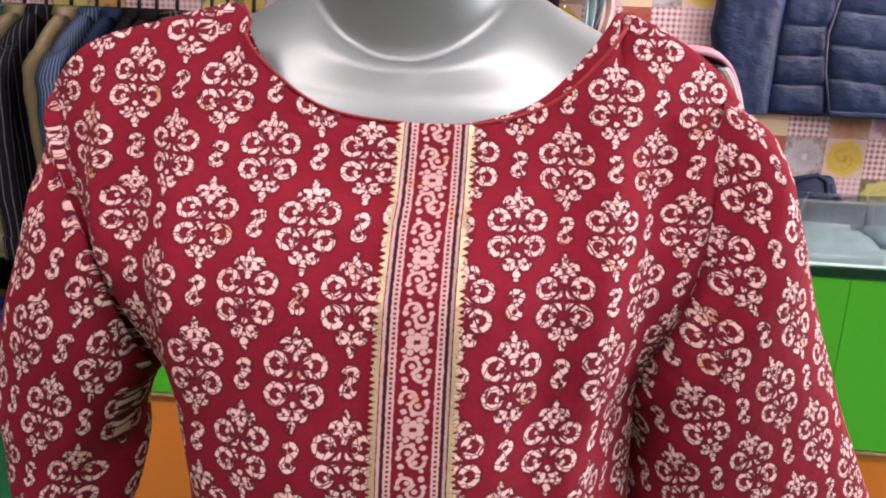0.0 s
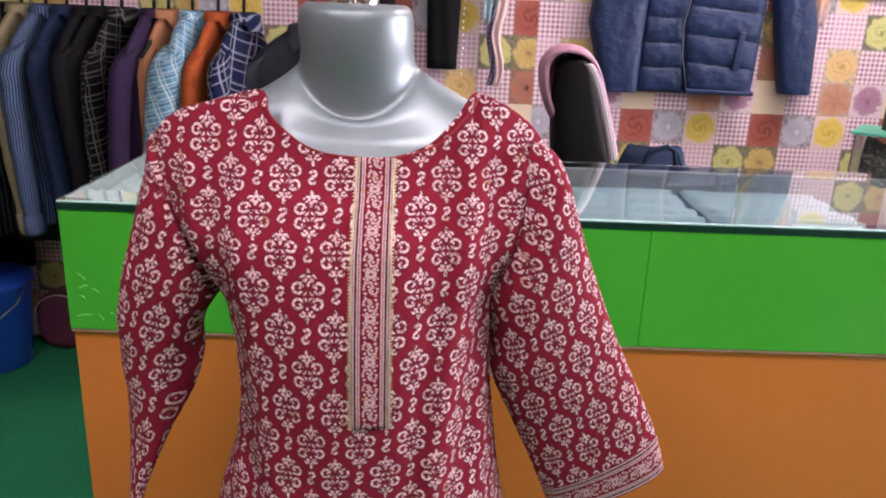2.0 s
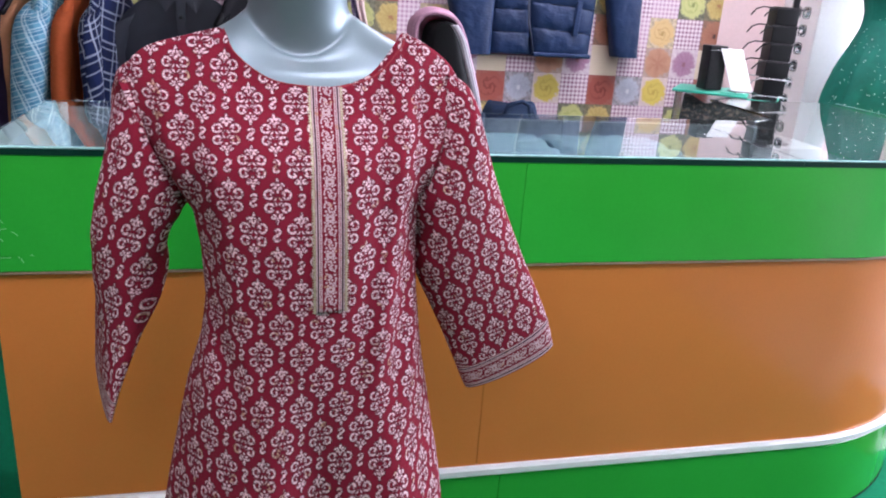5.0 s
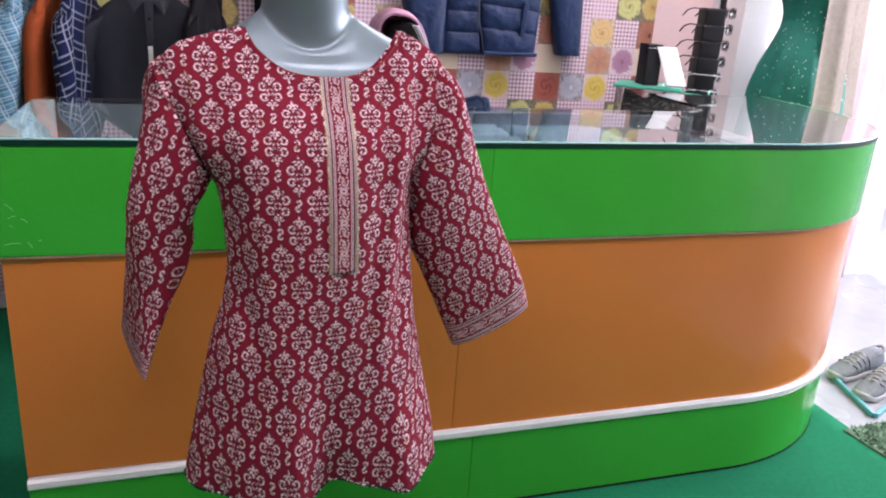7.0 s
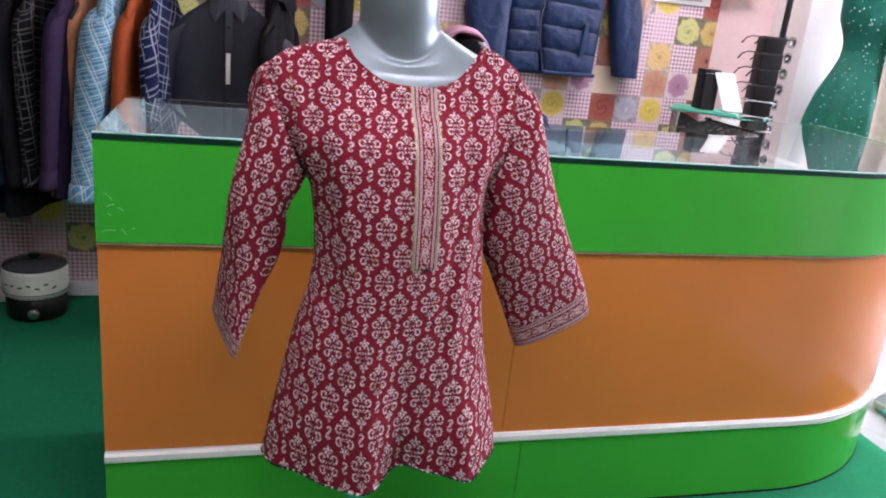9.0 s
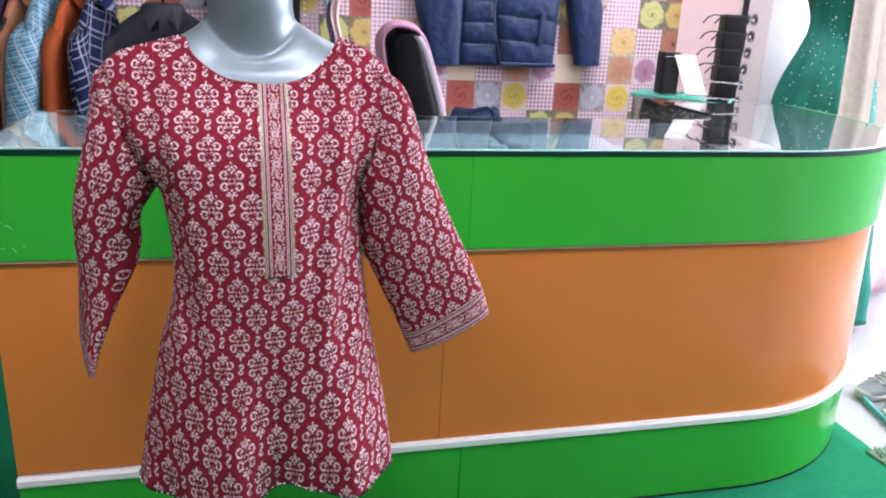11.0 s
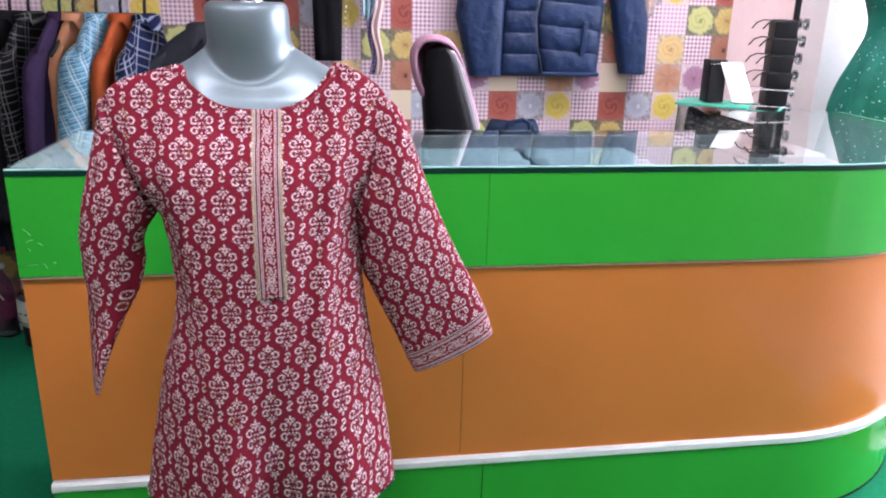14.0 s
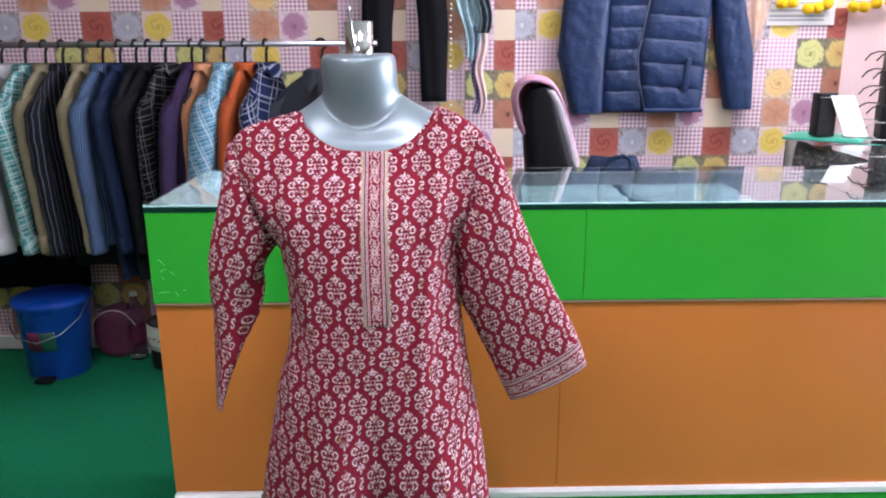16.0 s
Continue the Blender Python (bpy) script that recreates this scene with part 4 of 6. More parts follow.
sleeve("sleeve", [
    ((0.408, -0.425, 1.035), (0.340, -0.422, 1.202), 0.026), ((0.385, -0.432, 1.005), (0.311, -0.416, 1.180), 0.058), ((0.372, -0.445, 0.985), (0.302, -0.425, 1.125), 0.062), ((0.360, -0.460, 0.950), (0.289, -0.430, 1.047), 0.050),
    ((0.346, -0.475, 0.901), (0.283, -0.412, 0.970), 0.045), ((0.319, -0.490, 0.836), (0.272, -0.394, 0.890), 0.024), ((0.298, -0.500, 0.770), (0.258, -0.378, 0.815), 0.012), ((0.287, -0.504, 0.725), (0.248, -0.366, 0.757), 0.006),
], (0.009, 0.0934), (1.30, 0.85), 0.035, 0.90)

# the mannequin: one glossy grey torso with a capped neck, a steel collar and a hook
BUST = [(0.90, 0.125, -0.520, -0.375, 0, 0.565), (1.02, 0.135, -0.515, -0.365, 0, 0.56), (1.09, 0.160, -0.480, -0.360, 0, 0.556), (1.14, 0.190, -0.460, -0.360, 0, 0.552), (1.172, 0.196, -0.450, -0.358, 0, 0.550),
        (1.200, 0.178, -0.444, -0.348, -0.014, 0.550), (1.219, 0.150, -0.440, -0.340, -0.027, 0.549), (1.236, 0.118, -0.437, -0.332, -0.036, 0.547), (1.250, 0.093, -0.435, -0.326, -0.044, 0.545), (1.260, 0.078, -0.431, -0.320, -0.050, 0.543),
        (1.268, 0.0685, -0.425, -0.316, -0.053, 0.541), (1.282, 0.0655, -0.425, -0.312, -0.036, 0.540), (1.300, 0.0655, -0.431, -0.308, -0.016, 0.539), (1.318, 0.0655, -0.432, -0.306, -0.006, 0.538), (1.328, 0.0635, -0.428, -0.308, 0, 0.538),
        (1.334, 0.058, -0.414, -0.314, 0, 0.538), (1.335, 0.050, -0.406, -0.322, 0, 0.538), (1.331, 0.040, -0.398, -0.330, 0, 0.538)]
rows = smooth_path(BUST, 4)
rings = []
for z, a, yf, yb, dz, cx in rows:
    yc, b = (yf + yb) / 2, (yb - yf) / 2
    pts = []
    for q in range(56):
        t = 2 * math.pi * q / 56
        c, s = math.cos(t), math.sin(t)
        e = 1.0
        y = yc + b * math.copysign(abs(s) ** e, s)
        pts.append((cx + a * math.copysign(abs(c) ** e, c), y, z + dz * max(0.0, (yc - y) / b) ** 1.5))
    rings.append(pts)
torso = loft(rings)
before = len(torso.faces)
add_lathe(torso, [(0.025, -0.01), (0.025, 0.058), (0.023, 0.058), (0.023, -0.01)], (0.538, -0.352, 1.331), 28, (False, False))
add_tube(torso, [(0.533, -0.392, 1.325), (0.533, -0.392, 1.352), (0.530, -0.396, 1.380), (0.527, -0.400, 1.404), (0.529, -0.403, 1.412)], 0.0022, 8)
torso.faces.ensure_lookup_table()
for f in torso.faces[before:]:
    f.material_index = 1
tagged(part("mannequin", torso, [SILVER, CHROME]), "glossy silver-grey headless shop mannequin with a steel neck collar", "mannequin")
stand = thing("mannequin_stand", "chrome pole stand holding the mannequin over the carpet", "stand", at=(0.515, -0.435, 0))
part("pole", tube([(0, 0, 0.012), (0, 0, 0.5), (0.02, 0.0, 0.93)], 0.019, 20), CHROME, stand)
part("base_plate", lathe([(0.14, 0.0), (0.14, 0.008), (0.132, 0.013), (0.03, 0.016), (0.024, 0.05), (0.019, 0.052)], (0, 0, 0.0005), 40), CHROME, stand)


# ---- shirts on the rail ----
RAIL_STEEL = plain("rail_steel", (0.36, 0.37, 0.39), 0.36, 0.9, 0.15, 40)
RAIL_Y, RAIL_Z = 1.25, 1.352
rail = thing("clothes_rail", "long chrome clothes rail fixed to the papered wall", "clothes rail")
part("bar", tube([(-1.70, RAIL_Y, RAIL_Z), (-0.7, RAIL_Y, RAIL_Z), (0.455, RAIL_Y, RAIL_Z)], 0.011, 14), RAIL_STEEL, rail)
for x in (-1.55, 0.40):
    part("bracket", tube([(x, RAIL_Y, RAIL_Z - 0.012), (x, 1.45, RAIL_Z - 0.012), (x, WALL_Y - 0.002, RAIL_Z - 0.012)], 0.009, 10), CHROME, rail)


def hanger(at, turn, drop=0.0):
    ob = thing("clothes_hanger", "black plastic clothes hanger on the chrome rail", "hanger", "hangers on the rail", at, turn)
    hook = [(0.0 + 0.019 * math.sin(a), 0, -0.0025 + 0.019 * math.cos(a)) for a in np.linspace(-2.0, 2.6, 12)] + [(0.004, 0, -0.036), (0.0, 0, -0.075 - drop)]
    part("hook", tube(hook, 0.0055, 8), BLACK_PLASTIC, ob)
    part("hanger_bar", tube([(x, 0, z - drop) for x, z in ((-0.175, -0.205), (-0.10, -0.152), (0, -0.092), (0.10, -0.152), (0.175, -0.205))], [0.006, 0.008, 0.007, 0.008, 0.006], 8), BLACK_PLASTIC, ob)
    return ob


def hanging_shirt(at, turn, mat, label, length=0.66, seed=0, group="shirts on the rail", open_collar=None, wide=1.0, thin=0.62, lean=0.0, drop=0.0):
    rng = random.Random(seed)
    ob = thing("hanging_shirt", label, "shirt", group, at, turn)
    ph = rng.uniform(0, 6)
    lean += rng.uniform(-0.02, 0.02) if not open_collar else 0.0
    n = 40
    tops = [(-0.078, 0.045, 0.022), (-0.090, 0.070, 0.027), (-0.122, 0.118, 0.030), (-0.158, 0.160, 0.033), (-0.195, 0.188, 0.035), (-0.25, 0.197, 0.036), (-0.36, 0.196, 0.036), (-0.50, 0.204, 0.040), (-0.60, 0.212, 0.044), (-0.082 - length, 0.214, 0.046)]
    rows = smooth_path(tops, 4)
    rings = []
    for z, w, d in rows:
        pts = []
        depth = min(1.0, max(0.0, (-z - 0.12) / 0.3))
        for q in range(n):
            a = 2 * math.pi * q / n
            c, s = math.cos(a), math.sin(a)
            fold = thin * (1 + depth * (0.25 * math.sin(6 * a + ph) + 0.18 * math.sin(11 * a + 2 * ph + 3 * z)))
            pts.append((wide * w * math.copysign(abs(c) ** 0.8, c), d * math.copysign(abs(s) ** 0.8, s) * fold + 0.5 * lean * (z + 0.12) * depth + depth * 0.012 * noise.noise(Vector((9 * w * c + seed, 4 * s, 7 * z))), z))
        rings.append(pts)

    def uvs(k, q):
        z, w, d = rows[k]
        a = q / n * 4
        u = w * (1 - a) if a <= 2 else w * (a - 3)
        return u + 0.5, z + 2

    part("body", loft(rings, True, (False, False), uvs), mat, ob)
    for sgn in (-1, 1):
        swing = rng.uniform(-0.02, 0.01)
        pts = smooth_path([(0.105, 0.0, -0.165, 0.008, 0.003), (0.158, 0.0, -0.178, 0.034, 0.020), (0.200, swing * 0.2, -0.235, 0.047, 0.030), (0.220, swing * 0.6, -0.36, 0.044, 0.030), (0.230, swing, -0.52, 0.040, 0.027), (0.235, swing, -0.69 - drop, 0.036, 0.022)], 4)
        srings = []
        for k, (x, y, z, w, d) in enumerate(pts):
            ruck = 1 + 0.10 * math.sin(2.1 * k + ph)
            srings.append([(sgn * wide * (x + w * math.cos(t) * ruck), y + d * thin * 1.5 * math.sin(t) + lean * (z + 0.12), z - 0.030 * math.cos(t) * min(1.0, k / 4) * max(0.0, 1 - k / 9)) for t in (2 * math.pi * q / 18 for q in range(18))])
        part("sleeve", loft(srings, True, (True, True), lambda k, q: (q / 18 * 0.24, pts[k][2] + 2)), mat, ob)
        last, cuff = pts[-1], []
        for z, grow in ((0.050, 1.0), (0.048, 1.16), (0.002, 1.20), (-0.012, 1.18), (-0.013, 0.9)):
            cuff.append([(sgn * wide * (last[0] + last[3] * grow * math.cos(t)), last[1] + last[4] * grow * thin * 1.5 * math.sin(t) + lean * (last[2] + z + 0.12), last[2] + z) for t in (2 * math.pi * q / 18 for q in range(18))])
        part("cuff", loft(cuff, True, (False, True), lambda k, q: (q / 18 * 0.24, 0.06 - 0.016 * k)), mat, ob)
    # collar with two points
    ring_a = []
    for k, (r, z) in enumerate(((0.046, -0.094), (0.047, -0.078), (0.043, -0.066), (0.054, -0.074), (0.060, -0.094))):
        ring_a.append([(r * 1.25 * math.cos(t), 0.8 * r * math.sin(t) - (0.006 if k > 2 else 0), z - (0.028 if k == 4 and math.sin(t) < -0.55 else 0.0)) for t in (2 * math.pi * q / 24 for q in range(24))])
    part("collar", loft(ring_a, True, (False, False), lambda k, q: (q / 24 * 0.3, 0.02 * k)), mat, ob)
    if open_collar:
        for sgn in (-1, 1):
            leaf = bmesh.new()
            outer = [(sgn * 0.004, -0.050, -0.100), (sgn * 0.030, -0.046, -0.078), (sgn * 0.060, -0.034, -0.072), (sgn * 0.064, -0.048, -0.120), (sgn * 0.046, -0.060, -0.158)]
            front = [leaf.verts.new(p) for p in outer]
            behind = [leaf.verts.new((p[0], p[1] + 0.004, p[2])) for p in outer]
            leaf.faces.new(front)
            leaf.faces.new(behind[::-1])
            for i in range(5):
                leaf.faces.new((front[i], behind[i], behind[(i + 1) % 5], front[(i + 1) % 5]))
            part("collar_point", leaf, mat, ob, smooth=False)
        strip = bmesh.new()
        add_box(strip, (-0.014, -0.052, -0.082 - length + 0.01), (0.014, -0.044, -0.12), 0.002)
        part("button_band", strip, mat, ob)
        for k in range(5):
            part("button", lathe([(0.004, 0.0), (0.0055, 0.001), (0.0055, 0.002), (0.0, 0.003)], (0, 0, 0), 10, (True, False)), BLACK_PLASTIC, ob).matrix_basis = pose(0, -0.052, -0.17 - 0.085 * k, 90, 0, 0)
    return ob


WINE, WHITE_C = plain("wine_cotton", (0.10, 0.008, 0.02), 0.9, 0, 0.2, 80), plain("white_cotton", (0.46, 0.47, 0.48), 0.9, 0, 0.1, 80)
KHAKI, NAVY_C = plain("khaki_cotton", (0.22, 0.19, 0.12), 0.9, 0, 0.15, 80), plain("navy_cotton", (0.012, 0.022, 0.055), 0.9, 0, 0.2, 80)
PURPLE, PEACH = plain("dark_purple_cotton", (0.028, 0.016, 0.044), 0.9, 0, 0.2, 80), plain("peach_cotton", (0.42, 0.19, 0.10), 0.9, 0, 0.12, 80)
RUST_C, CHARCOAL = plain("rust_cotton", (0.36, 0.075, 0.022), 0.9, 0, 0.15, 80), plain("charcoal_satin_cotton", (0.013, 0.016, 0.027), 0.6, 0, 0.3, 26, 1.0)
TEAL_PLAID = plaid("teal_plaid", (0.06, 0.24, 0.23), (0.42, 0.55, 0.53), (0.02, 0.11, 0.11), 22)
BLACK_STRIPE = plaid("black_white_stripe", (0.006, 0.007, 0.012), (0.17, 0.18, 0.20), (0.006, 0.007, 0.012), 44, stripes=True, thin=0.04)
BLUE_STRIPE = plaid("blue_fine_stripe", (0.022, 0.05, 0.12), (0.15, 0.21, 0.29), (0.016, 0.036, 0.085), 110, stripes=True, thin=0.16)
BLACK_GRID = plaid("black_white_grid", (0.005, 0.005, 0.007), (0.17, 0.17, 0.17), (0.005, 0.005, 0.007), 15, thin=0.022)
SKY_PLAID = plaid("light_blue_plaid", (0.13, 0.33, 0.45), (0.52, 0.68, 0.74), (0.04, 0.15, 0.26), 27, thin=0.05, slant=0.38)
NAVY_PLAID = plaid("navy_white_plaid", (0.008, 0.014, 0.055), (0.34, 0.38, 0.46), (0.005, 0.008, 0.03), 11, thin=0.02, slant=0.3)

SHIRTS = [(-1.13, NAVY_C, "dark navy cotton shirt hanging on the rail"), (-1.05, WINE, "wine red cotton shirt hanging on the rail"), (-0.96, WHITE_C, "white cotton shirt hanging on the rail"), (-0.87, TEAL_PLAID, "teal and white checked shirt hanging on the rail"),
          (-0.795, KHAKI, "khaki cotton shirt hanging on the rail"), (-0.73, BLACK_STRIPE, "black shirt with thin white stripes on a hanger"), (-0.655, KHAKI, "khaki cotton shirt hanging on the rail"), (-0.58, BLUE_STRIPE, "blue finely striped shirt hanging on the rail"),
          (-0.515, NAVY_C, "dark navy cotton shirt hanging on the rail"), (-0.455, BLACK_CLOTH, "plain black shirt hanging on the rail"), (-0.405, BLACK_CLOTH, "plain black shirt hanging on the rail"), (-0.345, BLACK_GRID, "black shirt with a white grid on a hanger"),
          (-0.245, PURPLE, "dark purple cotton shirt hanging on the rail"), (-0.200, PEACH, "peach cotton shirt hanging on the rail"), (-0.125, SKY_PLAID, "light blue checked shirt hanging on the rail"), (-0.045, RUST_C, "rust orange cotton shirt hanging on the rail"),
          (0.035, NAVY_PLAID, "navy shirt with bold white checks on a hanger")]
for k, (x, mat, label) in enumerate(SHIRTS):
    turn = 82 + 4 * math.sin(2.3 * k)
    hanger((x, RAIL_Y, RAIL_Z), turn)
    hanging_shirt((x, RAIL_Y, RAIL_Z), turn, mat, label, 0.78 if mat in (BLACK_CLOTH, NAVY_C) else 0.67 + 0.03 * math.sin(1.7 * k), k, wide=0.74 if mat == PEACH else 1.12 if mat == PURPLE else 0.97 + 0.04 * math.sin(2.9 * k), thin=1.15 if mat == SKY_PLAID else 0.62,
                  lean=interp(x, [-1.1, -0.45, -0.34, -0.27, -0.15, -0.04, 0.04], [0.11, 0.09, 0.03, -0.05, -0.14, -0.02, 0.02]), drop=0.09 if mat in (SKY_PLAID, PEACH) else 0.04)
hanger((0.243, RAIL_Y, RAIL_Z), 4, 0.025)
front_shirt = hanging_shirt((0.243, RAIL_Y, RAIL_Z - 0.025), 4, CHARCOAL, "charcoal grey shirt with a price tag, hung facing out", 0.66, 40, open_collar=True, wide=1.0, thin=0.9)
part("price_tag", box((-0.009, -0.066, -0.365), (0.006, -0.0645, -0.258), 0.0004), CARD, front_shirt, "narrow white price tag")
hanger((0.425, RAIL_Y, RAIL_Z), 70)
hanging_shirt((0.425, RAIL_Y, RAIL_Z), 70, BLACK_CLOTH, "plain black shirt hung behind the charcoal one", 0.66, 41, wide=0.8)

# ---- things hung on the back wall ----
NAVY_SEAM = plain("dark_navy_stitching", (0.005, 0.008, 0.02), 0.9)
NAVY_ZIP = plain("dark_grey_zip", (0.07, 0.08, 0.12), 0.5)
jacket = thing("quilted_jacket", "navy quilted puffer jacket hung open on the papered wall", "jacket", at=(0, 0, 0))
JZ = [1.06, 1.30, 1.52, 1.66, 1.80, 1.86]


def quilt(left, right, z0, z1, front, baffles, deep, skew=0.0, puff=0.013, lean=0.0):
    """A padded panel on the wall between two upright edges given as lists over JZ."""
    def fn(a, b):
        z = z0 + (z1 - z0) * b
        xl, xr = interp(z, JZ, left), interp(z, JZ, right)
        x = xl + (xr - xl) * a
        edge = max(0.0, 1 - abs(2 * a - 1) ** 4) ** 0.5
        zz = z + skew * (a - 0.5)
        seam = abs(math.sin(math.pi * (zz - z0) / baffles)) ** 0.40 if baffles else 0.6
        crease = 0.0035 * noise.noise(Vector((x * 26, z * 22, 3.1))) + 0.0016 * noise.noise(Vector((x * 50, z * 34, 1.1)))
        return x, front - edge * (deep + puff * seam + crease) - lean * (a - 0.5), z

    n = max(24, int((z1 - z0) / 0.0045))
    bm = sheet(fn, 30, n, 0.0)
    # back and sides down to the wall
    layer = bm.loops.layers.uv.verify()
    rim = [e for e in bm.edges if e.is_boundary]
    made = bmesh.ops.extrude_edge_only(bm, edges=rim)
    for v in made["geom"]:
        if isinstance(v, bmesh.types.BMVert):
            v.co.y = front + 0.012
    return bm


part("front_panel", quilt([1.378, 1.383, 1.390, 1.40, 1.46, 1.50], [1.562, 1.535, 1.570, 1.59, 1.59, 1.57], 1.066, 1.84, 1.562, 0.086, 0.018), NAVY_NYLON, jacket)
part("front_panel", quilt([1.548, 1.515, 1.552, 1.57, 1.57, 1.57], [1.798, 1.806, 1.812, 1.80, 1.74, 1.66], 1.070, 1.84, 1.545, 0.096, 0.026, 0.02), NAVY_NYLON, jacket)
part("sleeve", quilt([1.250, 1.185, 1.205, 1.26, 1.34, 1.42], [1.382, 1.385, 1.395, 1.42, 1.48, 1.50], 1.060, 1.84, 1.548, 0, 0.030), NAVY_NYLON, jacket)
part("sleeve", quilt([1.905, 1.850, 1.815, 1.79, 1.72, 1.66], [2.016, 2.004, 1.945, 1.90, 1.80, 1.72], 1.075, 1.84, 1.55, 0, 0.034), NAVY_NYLON, jacket)
part("lining", quilt([1.255, 1.28, 1.3, 1.35, 1.42, 1.45], [1.79, 1.79, 1.79, 1.77, 1.70, 1.62], 1.060, 1.80, 1.570, 0, 0.004), NAVY_LINING, jacket, "dark maroon lining")
part("zip", tube([(1.552, 1.520, 1.08), (1.522, 1.518, 1.20), (1.513, 1.518, 1.30), (1.534, 1.518, 1.42), (1.550, 1.518, 1.52), (1.568, 1.520, 1.70)], 0.0035, 6), NAVY_ZIP, jacket, "dark grey zip")
for k in range(1, 9):
    for xs, y0, zz, skew in (((1.385, 1.52), 1.5398, 1.066 + 0.086 * k, 0.0), ((1.55, 1.795), 1.5148, 1.070 + 0.096 * k, 0.02)):
        x0, x1 = xs[0] + (0.012 if zz > 1.3 else 0.0), xs[1]
        part("seam", tube([(x0 + (x1 - x0) * t, y0 + 0.010 * abs(2 * t - 1) ** 4, zz - skew * (t - 0.5) + 0.002 * math.sin(9 * t + k)) for t in (0.0, 0.2, 0.4, 0.6, 0.8, 1.0)], 0.0018, 5), NAVY_SEAM, jacket, "dark stitched seam")
part("hem", box((1.55, 1.506, 1.064), (1.796, 1.56, 1.080), 0.005), NAVY_NYLON, jacket)
part("pocket", box((-0.011, -0.006, -0.068), (0.011, 0.006, 0.068), 0.003, pose(1.718, 1.5050, 1.218, 0, 4, 0)), NAVY_NYLON, jacket, "zipped pocket welt")

trousers = thing("trousers", "black trousers hung by the waist on the papered wall", "trousers")
for x0, x1, z0 in ((0.378, 0.492, 1.11), (0.614, 0.722, 1.113)):
    rows = []
    for k in range(16):
        t = k / 15
        z = z0 + t * 0.62
        c, w = (x0 + x1) / 2 + (0.5 * 0.555 + 0.5 * (x0 + x1) / 2 - (x0 + x1) / 2) * max(0, t - 0.5) * 0.9, (x1 - x0) / 2 * (1 + 0.25 * t)
        rows.append([(c + w * math.cos(a), 1.555 + 0.030 * math.sin(a) * (1 + 0.2 * math.sin(5 * a + 4 * t)), z) for a in (2 * math.pi * q / 20 for q in range(20))])
    part("leg", loft(rows), BLACK_CLOTH, trousers)
part("waistband", box((0.42, 1.52, 1.73), (0.70, 1.585, 1.80), 0.01), BLACK_CLOTH, trousers)

pearls = thing("pearl_string", "string of white pearls hanging beside black trousers", "bead string")
for k in range(26):
    part("bead", lathe([(0.0001, -0.005), (0.004, -0.003), (0.005, 0.0), (0.004, 0.003), (0.0001, 0.005)], (0.738 - 0.002 * math.sin(k), 1.515, 1.10 + 0.0225 * k + 0.003 * math.sin(3.1 * k)), 10, (False, False)), PEARL, pearls)


def hung_cloth(name, label, category, mat, mid, width, z0, z1, y, waves, amp, taper=0.0, point=0.0):
    def fn(a, b):
        z = z0 + (z1 - z0) * b
        w = width * (1 - taper * (1 - b))
        x = mid + (a - 0.5) * w + 0.01 * math.sin(9 * b)
        return x, y - amp * math.sin(waves * math.pi * a + 2.5 * b) - 0.3 * amp * math.sin(17 * b + 5 * a), z - point * (1 - abs(2 * a - 1)) * (1 - b)
    ob = thing(name, label, category)
    part("cloth", sheet(fn, 28, 24, 0.002, lambda a, b: (a * width, b * (z1 - z0))), mat, ob)
    return ob


hung_cloth("hanging_net", "pale blue net cloth bunched on the papered wall", "net cloth", SKY_NET, 0.825, 0.17, 1.30, 1.72, 1.545, 5, 0.014, 0.75, 0.03)
hung_cloth("hanging_net", "dark net cloth bunched on the papered wall", "net cloth", plain("dark_teal_net", (0.05, 0.08, 0.09), 0.6, 0, 0.5, 40), 0.872, 0.06, 1.39, 1.72, 1.525, 4, 0.008, 0.2)
hung_cloth("lace_strip", "narrow violet and white lace strip hanging down", "lace strip", VIOLET_LACE, 0.842, 0.022, 1.06, 1.42, 1.550, 2, 0.004)
hung_cloth("ribbon", "pale pink satin ribbon hanging from the net", "ribbon", PALE_RIBBON, 0.868, 0.040, 1.06, 1.40, 1.540, 3, 0.008, 0.35)

# dark cloths that cover the wall behind and below the shirts
hung_cloth("hanging_dark_cloth", "long black cloth hanging behind the shirts", "garment", BLACK_CLOTH, -1.28, 0.80, 0.30, 1.25, 1.560, 9, 0.014)
hung_cloth("hanging_dark_cloth", "long black cloth hanging behind the shirts", "garment", BLACK_CLOTH, -0.52, 0.36, 0.42, 1.25, 1.562, 5, 0.012)
hung_cloth("hanging_dark_cloth", "dark grey garment hanging behind the shirts", "garment", plain("dark_grey_wool", (0.045, 0.05, 0.05), 0.9, 0, 0.35, 30, 0.4), -0.80, 0.24, 0.41, 1.25, 1.54, 3, 0.012)

ornament = thing("paper_ornament", "gold and red paper ornament pinned over a poster", "paper ornament")
part("paper", sheet(lambda a, b: (1.99 + (a - 0.5) * 0.15 * (0.35 + 0.65 * b) + 0.02, 1.57 - 0.02 * math.sin(math.pi * a) - 0.004 * math.sin(19 * a), 1.315 + 0.27 * b), 16, 14, 0.002), GOLD_PAPER, ornament)
poster = thing("poster", "white printed paper poster under a marigold garland", "poster")
part("paper", box((2.03, 1.583, 1.415), (2.345, 1.587, 1.75), 0.001), CARD, poster)
for z in (1.432, 1.448, 1.470, 1.50):
    part("print_bar", box((2.07, 1.5815, z), (2.30, 1.5835, z + 0.009)), CARD_PRINT, poster, "grey printed line", smooth=False)


